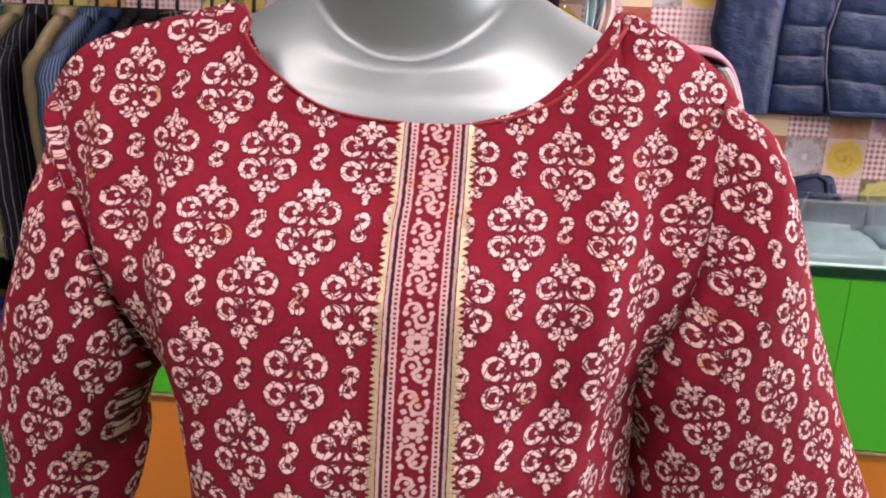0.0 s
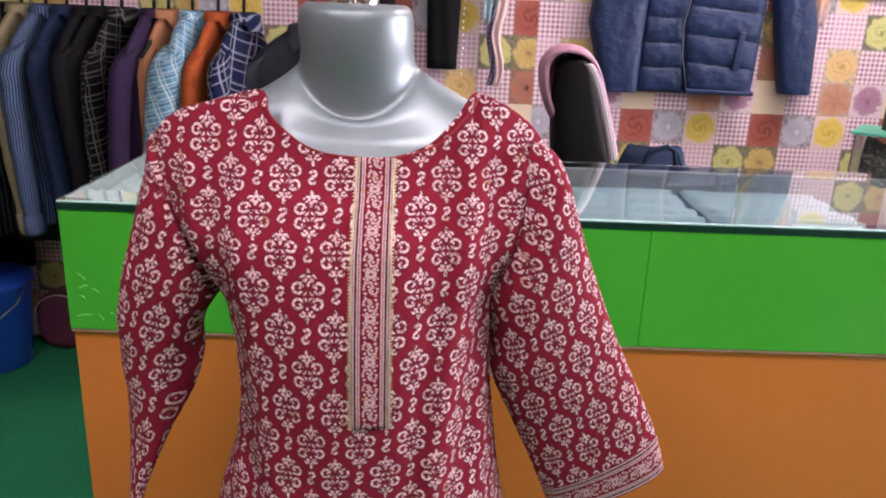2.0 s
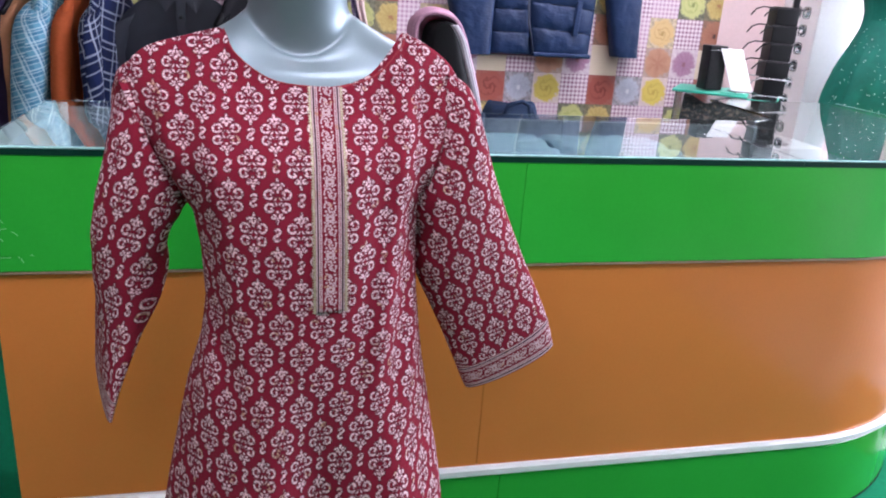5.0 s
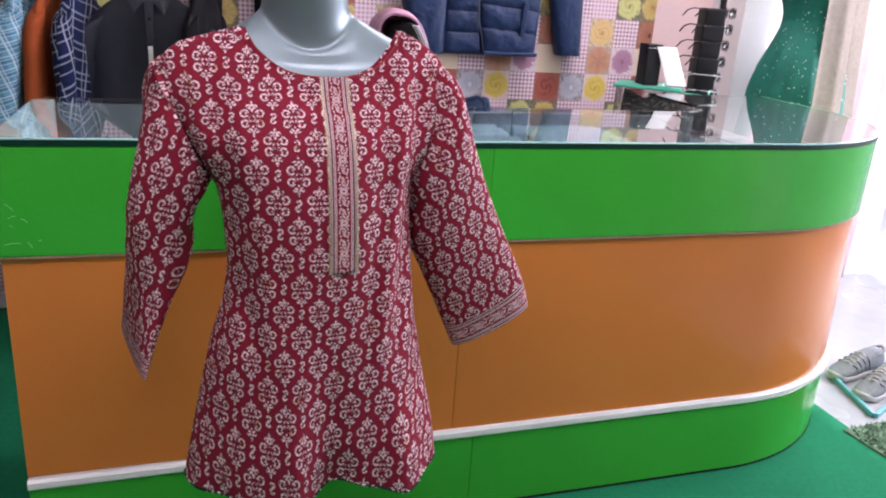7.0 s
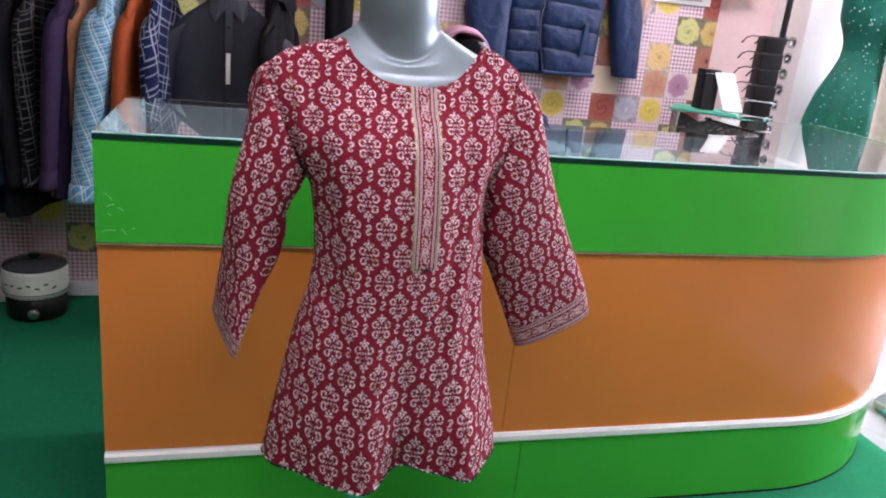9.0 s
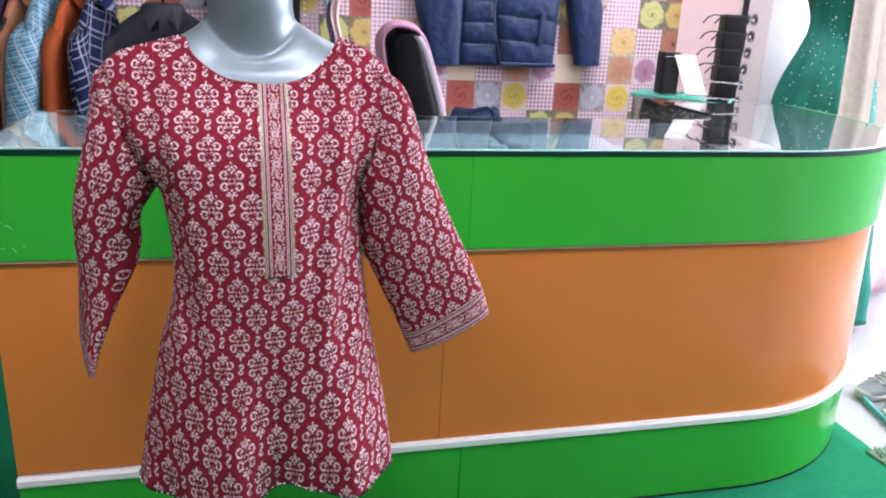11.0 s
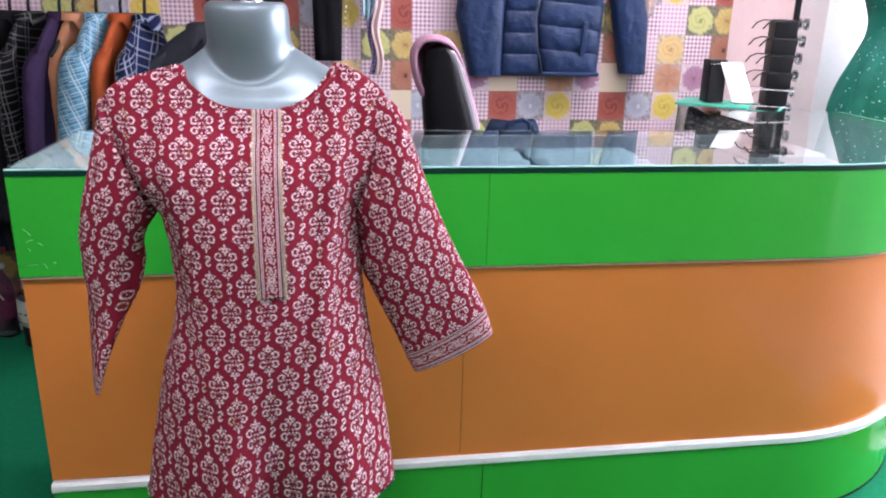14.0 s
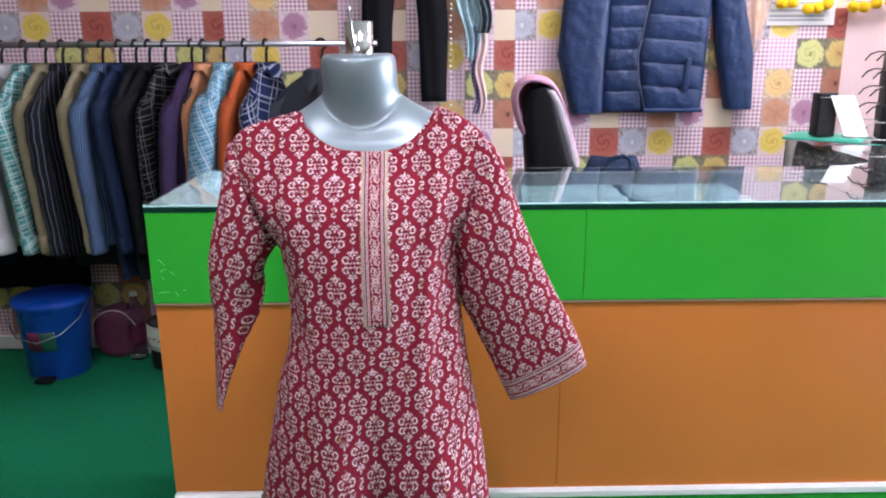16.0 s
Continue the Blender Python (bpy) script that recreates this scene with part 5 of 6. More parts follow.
def marigold_mesh(r, seed):
    bm = bmesh.new()
    bmesh.ops.create_icosphere(bm, subdivisions=3, radius=r)
    for v in bm.verts:
        d = v.co.normalized()
        v.co *= 0.86 + 0.22 * abs(noise.noise(d * 7 + Vector((seed, 0, 0))))
        v.co.z *= 0.85
    return bm


garland = thing("marigold_garland", "yellow marigold flower garland strung along the wall", "garland")
part("string", tube([(2.05, 1.555, 1.530), (2.18, 1.555, 1.512), (2.30, 1.555, 1.522), (2.45, 1.555, 1.505), (2.60, 1.555, 1.525)], 0.0015, 5), KHAKI, garland)
for k, (x, z) in enumerate(((2.105, 1.500), (2.150, 1.505), (2.215, 1.480), (2.258, 1.483), (2.295, 1.500), (2.405, 1.487), (2.447, 1.485), (2.500, 1.500), (2.555, 1.505))):
    part("marigold", marigold_mesh(0.026, k), MARIGOLD, garland).matrix_basis = pose(x, 1.553 + 0.006 * (k % 2), z, 20 * k, 10 * k, 0)

# ---- behind the counter ----
chair = thing("office_chair", "black leather office chair turned sideways behind the counter", "chair", at=(1.10, 0.90, 0), turn=62)


def rounded_slab(w, h, d, r, z, tilt=0.0, puff=0.0):
    rows = []
    for k in range(17):
        t = k / 16
        zz = z + h * t
        edge = min(t, 1 - t) * h
        half = w / 2 - (r - math.sqrt(max(0.0, r * r - (r - edge) ** 2)) if edge < r else 0.0)
        y0 = tilt * h * t
        dd = d / 2 * (0.55 + 0.45 * min(1.0, edge / 0.03))
        ring_pts = []
        for q in range(28):
            a = 2 * math.pi * q / 28
            c, s = math.cos(a), math.sin(a)
            ring_pts.append((half * math.copysign(abs(c) ** 0.45, c), y0 + (dd + puff * (1 - abs(c))) * math.copysign(abs(s) ** 0.6, s), zz))
        rows.append(ring_pts)
    return loft(rows)


BACK_Z = [0.48, 0.60, 0.895, 0.93, 1.058, 1.150, 1.182, 1.199, 1.206]
BACK_L = [1.020, 1.008, 0.986, 0.982, 0.973, 0.976, 0.983, 0.998, 1.020]
BACK_R = [1.260, 1.235, 1.160, 1.150, 1.110, 1.084, 1.074, 1.062, 1.045]
rows = []
for z, xl, xr in smooth_path(list(zip(BACK_Z, BACK_L, BACK_R)), 5):
    c, w = (xl + xr) / 2, (xr - xl) / 2
    rows.append([Vector((c + w * math.copysign(abs(math.cos(a)) ** 0.55, math.cos(a)), 0.90 + 0.075 * math.copysign(abs(math.sin(a)) ** 0.6, math.sin(a)), z)) for a in (2 * math.pi * q / 32 for q in range(32))])
rest = loft(rows)
bmesh.ops.transform(rest, matrix=pose(1.10, 0.90, 0, 0, 0, 62).inverted(), verts=rest.verts)
part("backrest", rest, BLACK_LEATHER, chair)
part("seat", box((-0.22, -0.42, 0.42), (0.22, 0.02, 0.50), 0.03), BLACK_LEATHER, chair)
part("column", tube([(0, -0.2, 0.08), (0, -0.2, 0.42)], 0.028, 14), BLACK_PLASTIC, chair)
for k in range(5):
    a = 2 * math.pi * k / 5
    foot = part("foot", tube([(0, -0.2, 0.09), (0.14 * math.cos(a), -0.2 + 0.14 * math.sin(a), 0.08), (0.26 * math.cos(a), -0.2 + 0.26 * math.sin(a), 0.055)], 0.018, 8), BLACK_PLASTIC, chair)
    part("caster", lathe([(0.012, -0.027), (0.026, -0.015), (0.026, 0.015), (0.012, 0.027)], (0.26 * math.cos(a), -0.2 + 0.26 * math.sin(a), 0.0275), 14), BLACK_PLASTIC, foot)
towel = thing("towel", "pink towel with a striped hem draped over the chair back", "towel")


TOWEL = smooth_path([(0.992, 1.035), (0.966, 1.085), (0.952, 1.140), (0.955, 1.190), (0.984, 1.219), (1.030, 1.220), (1.064, 1.204), (1.090, 1.162), (1.113, 1.092), (1.138, 1.012), (1.156, 0.950)], 6)


def towel_fn(a, b):
    """Over the top of the chair back and down both its edges."""
    i = min(len(TOWEL) - 2, int(b * (len(TOWEL) - 1)))
    f = b * (len(TOWEL) - 1) - i
    x, z = (TOWEL[i][k] + (TOWEL[i + 1][k] - TOWEL[i][k]) * f for k in (0, 1))
    top = bump_at(z, 1.22, 0.06)
    return x + 0.003 * math.sin(14 * a + 9 * b), 0.858 + 0.13 * a + 0.02 * math.sin(8 * b) * top, z + 0.010 * top * math.sin(3.1 * a) + 0.004 * math.sin(11 * a + 5 * b)


part("cloth", sheet(towel_fn, 16, 70, 0.010), PINK_TOWEL, towel)


def towel_back(a, b):
    """The fall behind the chair, between the two folded edges."""
    p, q = Vector(towel_fn(0.95, 0.45 * b)), Vector(towel_fn(0.95, 1.0 - 0.55 * b))
    r = p + (q - p) * a
    return r.x, r.y + 0.006 * math.sin(9 * a), r.z


part("back_fall", sheet(towel_back, 16, 24, 0.004), PINK_TOWEL, towel)


def hem_fn(a, b):
    x, y, z = towel_fn(0.0, 0.60 + 0.40 * b)
    return x - 0.022 + 0.020 * a, 0.8185 - 0.003 * math.sin(math.pi * a), z - 0.004


part("striped_hem", sheet(hem_fn, 8, 30, 0.003, lambda a, b: (a * 0.04, b * 0.3)), STRIPE_TOWEL, towel, "grey and white striped hem")

stool = thing("stool", "plain dark wooden stool behind the counter", "stool", at=(1.32, 1.06, 0))
part("seat", box((-0.19, -0.16, 0.76), (0.19, 0.16, 0.79), 0.006), BROWN_WOOD, stool)
for sx in (-1, 1):
    for sy in (-1, 1):
        part("leg", box((sx * 0.16 - 0.016, sy * 0.13 - 0.016, 0.0), (sx * 0.16 + 0.016, sy * 0.13 + 0.016, 0.76), 0.003), BROWN_WOOD, stool)
bag = thing("denim_bag", "dark blue denim bag slumped on a stool", "bag", at=(1.325, 1.04, 0.79))
rows = []
for k in range(10):
    t = k / 9
    w, d = 0.125 * (1 - 0.35 * t ** 2), 0.085 * (1 - 0.4 * t ** 2)
    rows.append([(w * math.copysign(abs(math.cos(a)) ** 0.7, math.cos(a)) * (1 + 0.05 * math.sin(5 * a + 7 * t)), d * math.sin(a) * (1 + 0.08 * math.sin(4 * a - 5 * t)), 0.150 * t + 0.010 * math.sin(3 * a) * t) for a in (2 * math.pi * q / 36 for q in range(36))])
part("body", loft(rows), DENIM, bag)
part("handle", tube([(-0.05, -0.06, 0.11), (-0.035, -0.062, 0.158), (0.02, -0.05, 0.168), (0.045, -0.05, 0.155), (0.05, -0.06, 0.11)], 0.007, 8), DENIM, bag)
part("strap", tube([(0.075, -0.08, 0.02), (0.070, -0.075, 0.10), (0.055, -0.05, 0.148)], 0.006, 8), DENIM, bag)

# folded goods under the glass


def folded_pile(at, w, d, layers, mat, label, turn=0.0, seed=0):
    ob = thing("folded_garment", label, "folded garment", "folded garments under glass", at, turn)
    rng = random.Random(seed)
    for k in range(layers):
        ww, dd, z = w * rng.uniform(0.92, 1.0), d * rng.uniform(0.94, 1.0) * (1 - 0.045 * k), 0.0235 * k
        rows = []
        for j in range(9):
            t = j / 8
            ring_pts = []
            for q in range(44):
                a = 2 * math.pi * q / 44
                c, u = math.cos(a), math.sin(a)
                ridge = 0.006 * math.sin(15 * c + 2.0 * t + k) + 0.003 * math.sin(31 * c - 3 * t) if u > 0 else 0.0
                ring_pts.append((-ww / 2 + ww * t + 0.004 * math.sin(3 * a), dd / 2 * math.copysign(abs(c) ** 0.5, c), z + 0.012 + 0.012 * math.copysign(abs(u) ** 0.5, u) + ridge * abs(u)))
            rows.append(ring_pts)
        part("fold", loft(rows), mat, ob)
    return ob


for k, (x, y, w, d, n, mat, label) in enumerate((
        (0.16, 0.25, 0.20, 0.26, 2, DENIM, "dark denim garment folded under the counter glass"), (0.42, 0.26, 0.24, 0.28, 3, BLACK_CLOTH, "black garment folded under the counter glass"), (0.72, 0.25, 0.26, 0.28, 3, BLACK_CLOTH, "black garment folded under the counter glass"),
        (1.02, 0.25, 0.28, 0.34, 6, GREY_KNIT, "grey-blue cotton garment folded under the counter glass"), (1.33, 0.25, 0.30, 0.34, 6, GREY_KNIT, "grey-blue cotton garment folded under the counter glass"), (1.62, 0.27, 0.22, 0.30, 3, DENIM, "dark denim garment folded under the counter glass"),
        (1.92, 0.30, 0.22, 0.26, 3, plain("grey_green_folded_cotton", (0.10, 0.14, 0.14), 0.9, 0, 0.3, 60, 0.4), "grey-green garment folded under the counter glass"))):
    folded_pile((x, y, 0.8185), w, d, n, mat, label, 0, k)

table = thing("side_table", "white side table behind the end of the counter", "table")
part("tabletop", box((2.02, 1.00, 0.775), (2.62, 1.36, 0.80), 0.003), CASE_WHITE, table)
for x in (2.05, 2.58):
    for y in (1.06, 1.33):
        part("leg", box((x - 0.02, y - 0.02, 0.0), (x + 0.02, y + 0.02, 0.775), 0.003), CASE_WHITE, table)

crate = thing("storage_box", "clear plastic storage box with a green lid, full of scarves", "storage box", at=(2.212, 1.166, 0.8005), turn=-36.9)
shell = bmesh.new()
for lo, hi in (((-0.17, -0.105, 0), (0.185, -0.101, 0.188)), ((-0.17, 0.101, 0), (0.185, 0.105, 0.188)), ((-0.17, -0.101, 0), (-0.166, 0.101, 0.188)), ((0.181, -0.101, 0), (0.185, 0.101, 0.188)), ((-0.166, -0.101, 0), (0.181, 0.101, 0.004))):
    add_box(shell, lo, hi)
tub = part("tub", shell, CLEAR_PLASTIC, crate, "clear plastic tub", smooth=False)
tub.visible_shadow = False
part("lid", box((-0.182, -0.117, 0.189), (0.085, 0.117, 0.199), 0.004), GREEN_LID, crate, "translucent green lid")
part("lid_rim", box((-0.01, -0.108, 0.1995), (0.08, 0.09, 0.204), 0.002), GREEN_LID, crate, "green lid rim")
rim = bmesh.new()
add_box(rim, (0.086, -0.112, 0.180), (0.192, -0.1055, 0.1905), 0.002)
add_box(rim, (0.1855, -0.105, 0.180), (0.192, 0.105, 0.1905), 0.002)
part("tub_rim", rim, GREEN_LID, crate, "green snap-on rim")
rows = [[(-0.145 + 0.32 * t, 0.085 * math.cos(a) * (0.8 + 0.15 * math.sin(9 * t)), 0.090 + (0.080 * math.sin(a)) * (0.8 + 0.2 * math.sin(13 * t + a))) for a in (2 * math.pi * q / 18 for q in range(18))] for t in (j / 12 for j in range(13))]
tagged(part("scarf", loft(rows, True, (True, True), lambda k, q: (k * 0.025, q * 0.02)), SNAKE), "brown patterned scarf crumpled in the clear box", "scarf").matrix_basis = pose(2.212, 1.166, 0.8055, 0, 0, -36.9)

speaker = thing("speaker", "black box-shaped loudspeaker on the green lid", "speaker", at=(2.134, 1.160, 1.0048), turn=-4)
part("cabinet", box((-0.034, -0.035, 0), (0.034, 0.035, 0.160), 0.005), BLACK_PLASTIC, speaker)
part("grille", box((-0.030, -0.0375, 0.006), (0.030, -0.0352, 0.140), 0.001), plain("speaker_cloth", (0.02, 0.02, 0.021), 0.9, 0, 0.3, 800, 0.5), speaker)
part("trim_line", box((-0.0345, -0.0385, 0.143), (0.0345, -0.034, 0.1455), 0.0005), STEEL, speaker)
sign = thing("card_stand", "white payment card standing on the green lid", "card stand", at=(2.232, 1.090, 1.0048), turn=-6)
part("card", box((-0.042, -0.0015, 0.0045), (0.042, 0.0015, 0.152), 0.0006, Matrix(((1, 0, -0.40, 0), (0, 1, 0.10, 0), (0, 0, 1, 0), (0, 0, 0, 1)))), CARD, sign, "plain white card")
part("foot", box((-0.04, -0.03, 0), (0.045, 0.04, 0.004), 0.001), CLEAR_PLASTIC, sign, "clear plastic foot")

rack = thing("eyewear_stand", "tall black eyeglass display stand on the side table", "display stand", at=(2.397, 1.16, 0.8005), turn=-12)
for k in range(6):
    shrink = 0.004 * (k % 2)
    part("tier", box((-0.050 + shrink, -0.040, 0.130 + 0.064 * k), (0.042 - shrink, 0.040, 0.189 + 0.064 * k), 0.004), BLACK_PLASTIC, rack)
part("spine", box((-0.040, -0.030, 0.012), (0.030, 0.030, 0.515), 0.003), BLACK_PLASTIC, rack)
part("pole", box((0.036, 0.012, 0.0), (0.056, 0.032, 1.05), 0.003), BLACK_PLASTIC, rack)
part("base_plate", box((-0.09, -0.06, 0), (0.09, 0.08, 0.012), 0.003), BLACK_PLASTIC, rack)


def eyeglasses(at, turn, mat, label):
    ob = thing("eyeglasses", label, "eyeglasses", "eyeglasses on the stand", at, turn)
    for sgn in (-1, 1):
        rim_pts = [(sgn * 0.034 + 0.026 * math.copysign(abs(math.cos(a)) ** 0.5, math.cos(a)), 0, 0.020 * math.copysign(abs(math.sin(a)) ** 0.5, math.sin(a))) for a in np.linspace(0, 2 * math.pi, 25)]
        part("rim", tube(rim_pts, 0.0016, 6), mat, ob)
        lens = part("lens", lathe([(0.0001, 0), (0.024, 0), (0.024, 0.0015), (0.0001, 0.0015)], (0, 0, 0), 20, (False, False)), CLEAR_PLASTIC, ob, "clear lens")
        lens.matrix_basis = pose(sgn * 0.034, 0.001, 0, 90, 0, 0) @ Matrix.Diagonal((1, 0.74, 1, 1))
        lens.visible_shadow = False
        part("temple", tube([(sgn * 0.061, 0, 0.006), (sgn * 0.062, 0.06, 0.010), (sgn * 0.062, 0.125, 0.012), (sgn * 0.060, 0.150, 0.002), (sgn * 0.058, 0.168, -0.020)], [0.003, 0.0024, 0.0024, 0.003, 0.0026], 6), mat, ob)
    part("bridge", tube([(-0.010, 0, 0.004), (0, -0.002, 0.008), (0.010, 0, 0.004)], 0.002, 6), mat, ob)
    return ob


for k in range(6):
    eyeglasses((2.461 - 0.004 * k, 1.148, 1.300 - 0.0635 * k), 80, STEEL if k > 3 else BLACK_PLASTIC, "thin steel-framed eyeglasses on the black stand" if k > 3 else "black-framed eyeglasses on the black stand")

# ---- the shop front ----
gown = thing("evening_gown", "emerald green sequinned gown on display by the shop front", "gown", at=(2.885, 1.14, 0))
GZ = [0.02, 0.5, 0.95, 1.00, 1.09, 1.15, 1.20, 1.26, 1.31, 1.36, 1.42, 1.55, 1.68]
GW = [0.34, 0.285, 0.240, 0.232, 0.210, 0.186, 0.166, 0.140, 0.134, 0.150, 0.178, 0.19, 0.15]



def gown_point(a, z, lift=0.0):
    w = interp(z, GZ, GW)
    deep = max(0.0, (1.25 - z) / 1.2)
    r = 1 + 0.08 * deep ** 0.6 * math.sin(9 * a + 0.5 * z) + 0.05 * deep ** 0.6 * math.sin(17 * a + 3 * z) + 0.02 * math.sin(31 * a + 5 * z) + 0.015 * math.sin(5 * a + 24 * z)
    return (w * r + lift) * math.cos(a), (0.72 * w * r + lift) * math.sin(a), z


part("skirt", loft([[gown_point(2 * math.pi * q / 72, z) for q in range(72)] for z in np.linspace(0.02, 1.29, 40)], True, (True, False)), GOWN, gown)
part("bodice", loft([[gown_point(2 * math.pi * q / 72, z) for q in range(72)] for z in np.linspace(1.29, 1.68, 14)], True, (False, True)), GOWN, gown)
rng = random.Random(7)
dots = bmesh.new()
for k in range(560):
    a, z = rng.uniform(math.pi, 2 * math.pi), 0.75 + 0.9 * rng.random()
    p = Vector(gown_point(a, z, 0.002))
    bmesh.ops.create_icosphere(dots, subdivisions=1, radius=rng.uniform(0.0009, 0.0028), matrix=Matrix.Translation(p))
tagged(part("sequins", dots, SEQUIN, gown, "scattered silver sequins"), kind="stuff")


def drape(name, label, mat, x0, x1, y, z0, z1, waves, amp, lean=0.0):
    ob = thing(name, label, "curtain")
    part("cloth", sheet(lambda a, b: (x0 + (x1 - x0) * (0.5 + (a - 0.5) * (1 + 0.12 * math.sin(4 * b + 1))) + lean * (b * (z1 - z0) - 0.95) + 0.010 * math.sin(6 * b), y + amp * math.sin(waves * math.pi * a + 0.8 * b) + 0.12 * amp * math.sin(2.7 * waves * a * 3.14), z0 + (z1 - z0) * b), 60, 20, 0.002), mat, ob)
    return ob


drape("dress_length", "cream and gold net dress length hanging by the gown", CREAM_DRAPE, 2.70, 2.84, 0.85, 0.03, 1.9, 2, 0.006, -0.05)
drape("dress_length", "cream and gold net dress length hanging by the gown", CREAM_DRAPE, 2.85, 3.06, 1.00, 0.03, 1.9, 2, 0.0035, -0.05)
drape("dress_length", "rose pink dress length hanging by the shop front", PINK_DRAPE, 3.36, 3.64, 1.38, 0.0, 1.95, 3, 0.012)


def sneaker(at, turn):
    ob = thing("sneaker", "worn grey mesh running shoe with a thick white sole", "shoe", "pair of running shoes", at, turn)
    L = [-0.14, -0.12, -0.07, 0.0, 0.06, 0.11, 0.14, 0.15]
    W = [0.020, 0.035, 0.038, 0.036, 0.045, 0.042, 0.026, 0.010]
    Hh = [0.060, 0.095, 0.100, 0.088, 0.062, 0.044, 0.034, 0.028]
    srows, urows = [], []
    for k, x in enumerate(np.linspace(-0.142, 0.150, 20)):
        w, hh = interp(x, L, W), interp(x, L, Hh)
        srows.append([(x, w * 1.1 * math.copysign(abs(math.cos(a)) ** 0.4, math.cos(a)), 0.014 + 0.014 * math.copysign(abs(math.sin(a)) ** 0.6, math.sin(a)) + (0.006 if x > 0.12 else 0)) for a in (2 * math.pi * q / 20 for q in range(20))])
        urows.append([(x, w * math.copysign(abs(math.cos(a)) ** 0.7, math.cos(a)), 0.022 + (hh - 0.022) * max(0.0, math.sin(a)) ** 0.7) for a in (math.pi * q / 16 for q in range(17))])
    part("sole", loft(srows), SHOE_SOLE, ob, "white rubber sole")
    part("upper", loft(urows, True), SHOE_MESH, ob)
    part("collar", tube([(-0.085 + 0.05 * math.cos(a), 0.027 * math.sin(a), 0.092 - 0.012 * abs(math.sin(a)) - 0.006 * math.cos(a)) for a in np.linspace(0, 2 * math.pi, 20)], 0.006, 8), SHOE_MESH, ob, "grey padded collar")
    for sgn in (-1, 1):
        for k in range(4):
            x = -0.03 + 0.026 * k
            w, hh = interp(x, L, W), interp(x, L, Hh)
            part("stripe", tube([(x, sgn * w * 1.01, 0.032), (x + 0.012, sgn * w * 0.90, 0.03 + (hh - 0.03) * 0.62), (x + 0.020, sgn * w * 0.62, hh * 0.9)], 0.0022, 6), SHOE_DARK, ob, "grey side stripe")
    for k in range(5):
        x = -0.01 + 0.018 * k
        hh = interp(x, L, Hh)
        part("lace", tube([(x, -0.022, hh * 0.93 - 0.002), (x + 0.006, 0, hh + 0.003), (x, 0.022, hh * 0.93 - 0.002)], 0.0028, 6), SHOE_SOLE, ob, "pale shoelace")
    return ob


sneaker((2.800, 0.325, -0.012), 200)
sneaker((2.825, 0.460, -0.012), 190)
# two teal edges of a glass pane; the sheet itself is left out
pane_edges = thing("pane_edge_bars", "teal edge bars of a glass pane lying on the tiles", "metal bar")
part("bar", box((0, -0.007, -0.012), (0.275, 0.007, 0.006), 0.002, pose(2.615, 0.165, 0, 0, 0, 74)), TEAL_PANE_EDGE, pane_edges)
part("bar", box((0, -0.007, -0.012), (0.46, 0.007, 0.006), 0.002, pose(2.622, 0.161, 0, 0, 0, 25)), TEAL_PANE_EDGE, pane_edges)

mat_ob = thing("doormat", "shaggy sage green doormat at the edge of the carpet", "doormat", at=(2.69, -0.17, -0.006), turn=4)
pile = bmesh.new()
rng = random.Random(3)
add_box(pile, (-0.255, -0.29, 0), (0.255, 0.29, 0.012), 0.004)
for k in range(3600):
    x, y = rng.uniform(-0.25, 0.25), rng.uniform(-0.285, 0.285)
    dx, dy, hgt, w = rng.uniform(-0.014, 0.014), rng.uniform(-0.014, 0.014), rng.uniform(0.005, 0.013), 0.006
    a = rng.uniform(0, 6.28)
    c, s = w * math.cos(a), w * math.sin(a)
    v = [pile.verts.new(p) for p in ((x - c, y - s, 0.011), (x + c, y + s, 0.011), (x - s, y + c, 0.011), (x + dx, y + dy, 0.012 + hgt))]
    for f in ((0, 1, 3), (1, 2, 3), (2, 0, 3)):
        pile.faces.new([v[i] for i in f])
tagged(part("tuft", pile, MAT_PILE, mat_ob, smooth=False, fix=False), kind="stuff")

# ---- the corner under the shirts ----
BIN = 0.93
bucket = thing("pedal_bin", "blue plastic pedal bin with a lid and wire handle", "bin", at=(-0.945, 1.335, 0), turn=0)
part("body", lathe([(r, BIN * z) for r, z in ((0.116, 0.0), (0.122, 0.004), (0.146, 0.335), (0.151, 0.340), (0.151, 0.350), (0.142, 0.350))], (0, 0, 0), 44), BLUE_PLASTIC, bucket)
part("lid", lathe([(r, BIN * z) for r, z in ((0.155, 0.340), (0.158, 0.350), (0.155, 0.362), (0.120, 0.374), (0.05, 0.380), (0.0001, 0.381))], (0, 0, 0), 44, (False, False)), BLUE_PLASTIC, bucket)
part("handle", tube([(-0.157, 0, 0.32), (-0.150, -0.09, 0.25), (-0.09, -0.145, 0.20), (0.0, -0.165, 0.185), (0.09, -0.145, 0.215), (0.150, -0.09, 0.27), (0.157, 0, 0.33)], 0.003, 6), STEEL, bucket, "steel wire handle")
part("pedal", box((-0.035, -0.165, 0.006), (0.035, -0.105, 0.024), 0.004), BLACK_PLASTIC, bucket, "black foot pedal")
def sticker_fn(mid):
    def fn(a, b):
        z = 0.135 + 0.085 * b
        r = interp(z, [0.004, 0.312], [0.122, 0.146]) + 0.002
        t = -math.pi / 2 + (mid + 0.058 * (a - 0.5)) / r
        return r * math.cos(t), r * math.sin(t), z
    return fn


for x, mat in ((-0.029, LABEL_RED), (0.031, LABEL_GREEN)):
    part("sticker", sheet(sticker_fn(x), 10, 3, 0.001), mat, bucket, "worn coloured sticker")

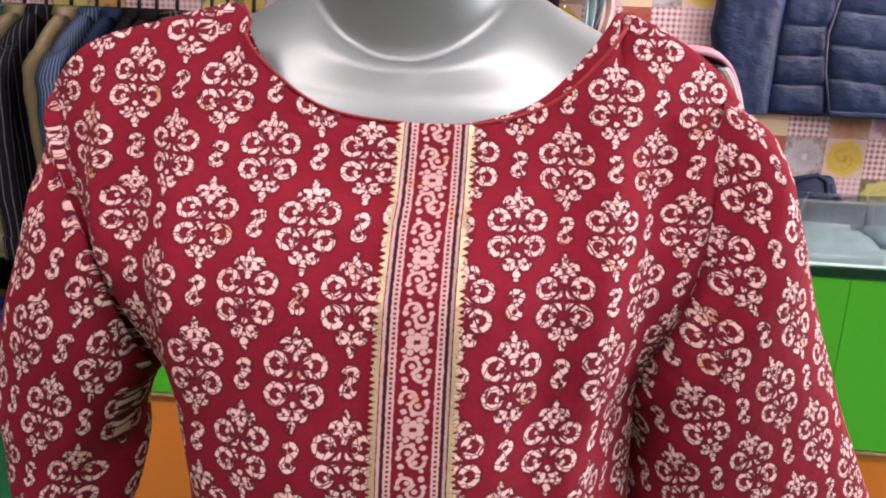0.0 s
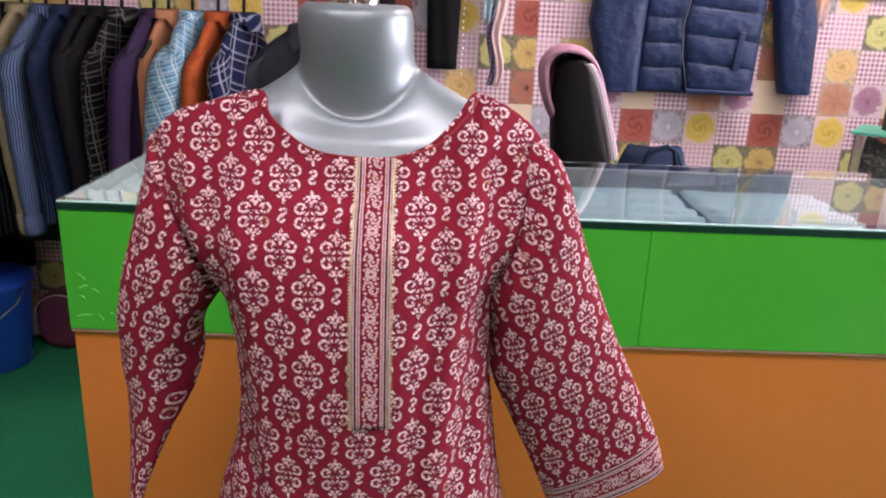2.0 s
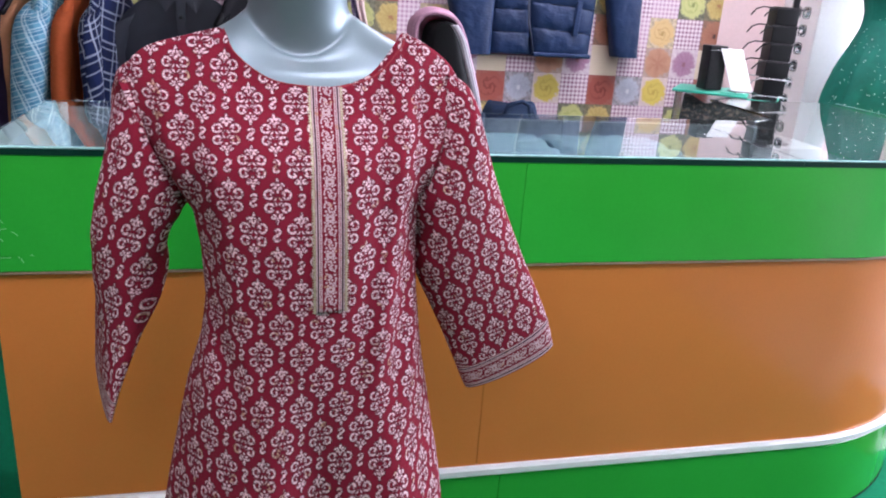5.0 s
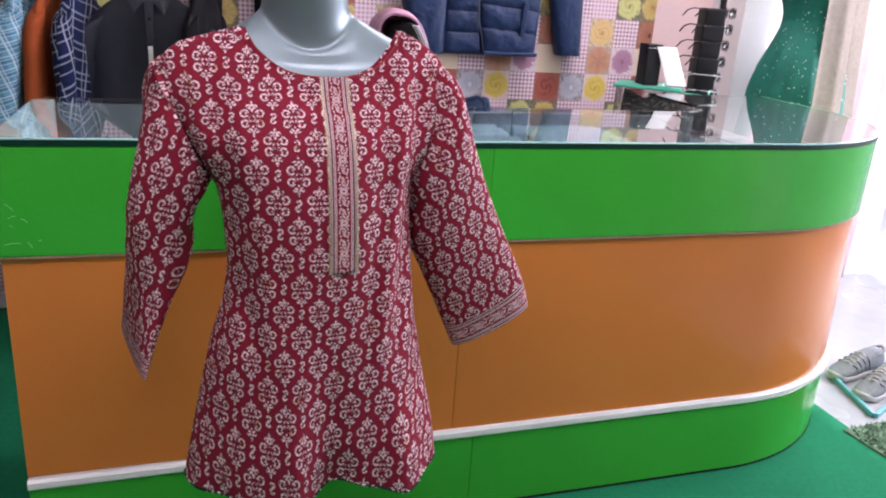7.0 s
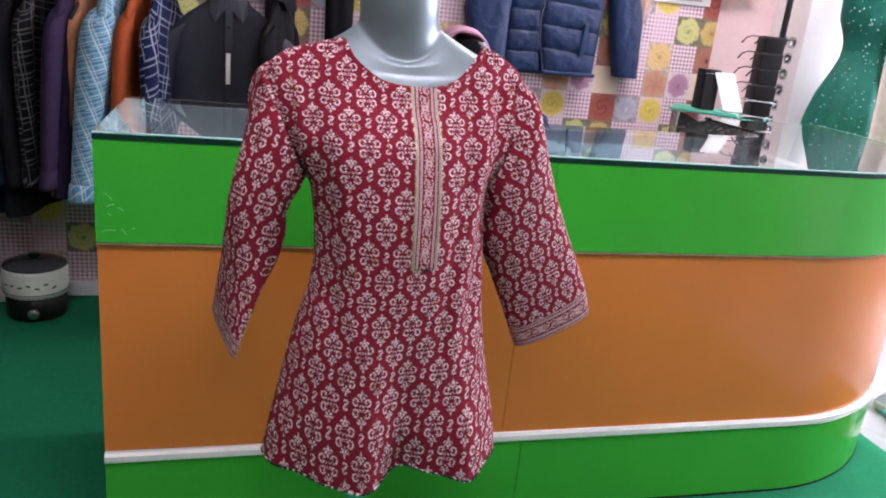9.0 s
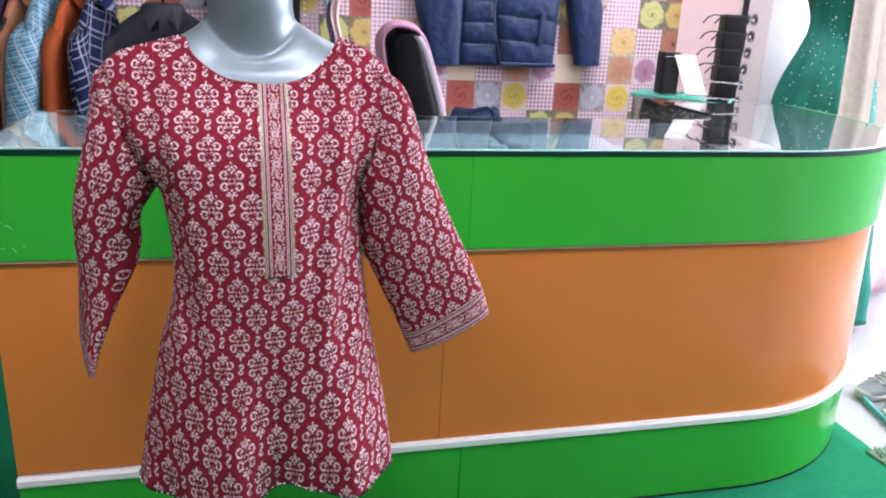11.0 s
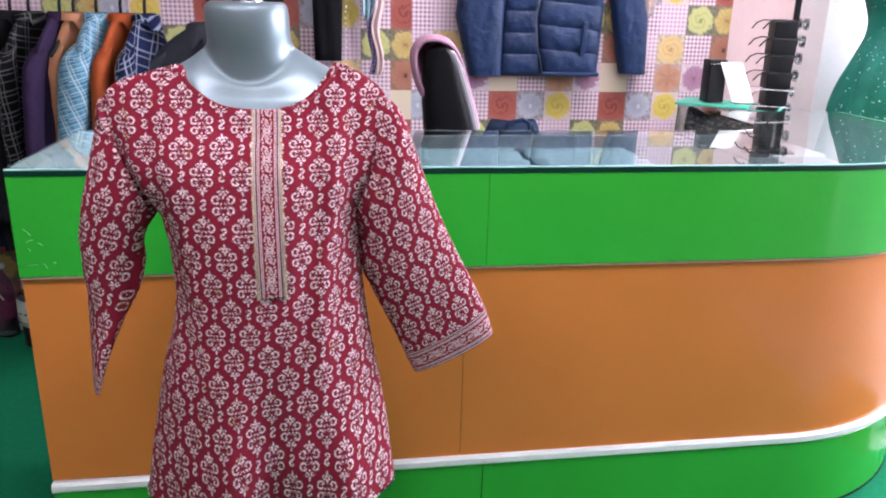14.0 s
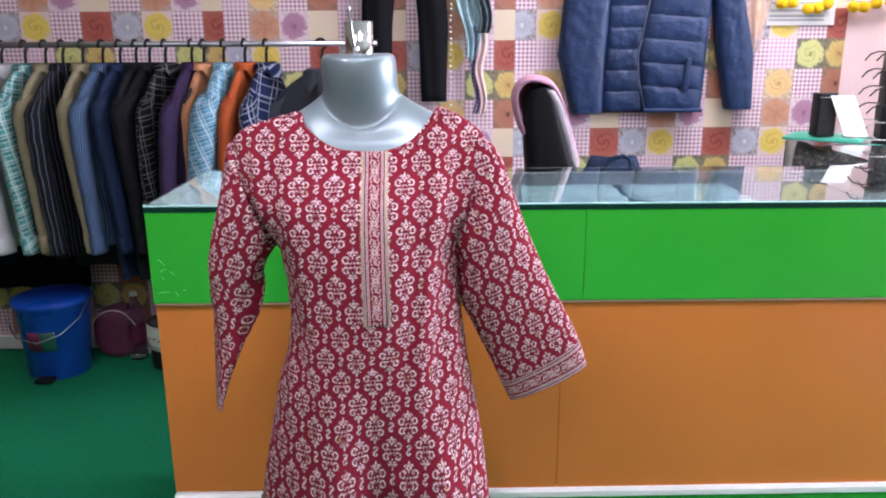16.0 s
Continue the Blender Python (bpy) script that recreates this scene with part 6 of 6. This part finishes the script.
pot = thing("casserole", "cream enamel casserole with a black lid on a dark burner", "casserole", at=(-0.462, 1.395, 0))
part("burner", lathe([(0.095, 0.0), (0.105, 0.006), (0.108, 0.082), (0.098, 0.0895)], (0, 0, 0), 36), BLACK_PLASTIC, pot, "black burner base")
part("body", lathe([(0.098, 0.090), (0.114, 0.096), (0.118, 0.12), (0.116, 0.190), (0.110, 0.202)], (0, 0, 0), 40), WHITE_ENAMEL, pot, "cream enamel drum")
part("lid", lathe([(0.113, 0.203), (0.110, 0.210), (0.080, 0.222), (0.03, 0.227), (0.0001, 0.227)], (0, 0, 0), 36, (True, False)), plain("smoked_glass_lid", (0.06, 0.065, 0.07), 0.12, 0, 0.1, 40, 0), pot, "smoked glass lid")
part("lid_grip", lathe([(0.020, 0.0), (0.024, 0.012), (0.022, 0.018), (0.0001, 0.019)], (0, 0, 0.227), 20, (True, False)), BLACK_PLASTIC, pot, "black lid grip")
part("knob", lathe([(0.020, 0.0), (0.020, 0.010), (0.016, 0.014), (0.0001, 0.014)], (0, 0, 0), 20, (True, False)), STEEL, pot, "round steel knob").matrix_basis = pose(0.01, -0.104, 0.038, 90, 0, 0)
part("painted_line", lathe([(0.1182, 0.112), (0.1190, 0.1135), (0.1182, 0.115)], (0, 0, 0), 40, (False, False)), BLACK_PLASTIC, pot, "thin dark painted line")
for k in range(7):
    a = -1.57 + (k - 3) * 0.26
    part("painted_bird", box((-0.008, -0.0012, -0.003), (0.008, 0.0012, 0.003), 0.001), BLACK_PLASTIC, pot, "small dark painted mark").matrix_basis = pose(0.1172 * math.cos(a), 0.1172 * math.sin(a), 0.148 + 0.012 * math.sin(3 * k), 0, 20 * math.sin(5 * k), math.degrees(a) + 90)

bottle = thing("water_bottle", "empty clear plastic bottle with a red label", "bottle", at=(-0.655, 1.46, 0))
flask = part("bottle_body", lathe([(0.036, 0.0), (0.040, 0.006), (0.040, 0.20), (0.036, 0.225), (0.015, 0.275), (0.014, 0.292)], (0, 0, 0), 24), CLEAR_PLASTIC, bottle)
flask.visible_shadow = False
part("label_band", lathe([(0.0405, 0.085), (0.0408, 0.087), (0.0408, 0.165), (0.0405, 0.167)], (0, 0, 0), 24, (False, False)), LABEL_RED, bottle, "red paper label")
part("cap", lathe([(0.016, 0.290), (0.016, 0.308), (0.0001, 0.309)], (0, 0, 0), 18, (True, False)), WHITE_ENAMEL, bottle)
holdall = thing("holdall", "maroon cloth holdall with pale piping on the floor", "bag", at=(-0.745, 1.500, 0))
part("body", rounded_slab(0.21, 0.235, 0.12, 0.09, 0.0, 0.0, 0.012), MAROON_BAG, holdall)
part("piping", tube([(0.104 * math.cos(a), -0.062, 0.118 + 0.112 * math.sin(a)) for a in np.linspace(0.0, math.pi, 16)], 0.003, 6), PALE_RIBBON, holdall, "pale piping")
carton = thing("carton", "small white cardboard carton against the wall", "carton", at=(-0.60, 1.535, 0))
part("box_body", box((-0.05, -0.03, 0), (0.05, 0.03, 0.10), 0.002), CARD, carton)
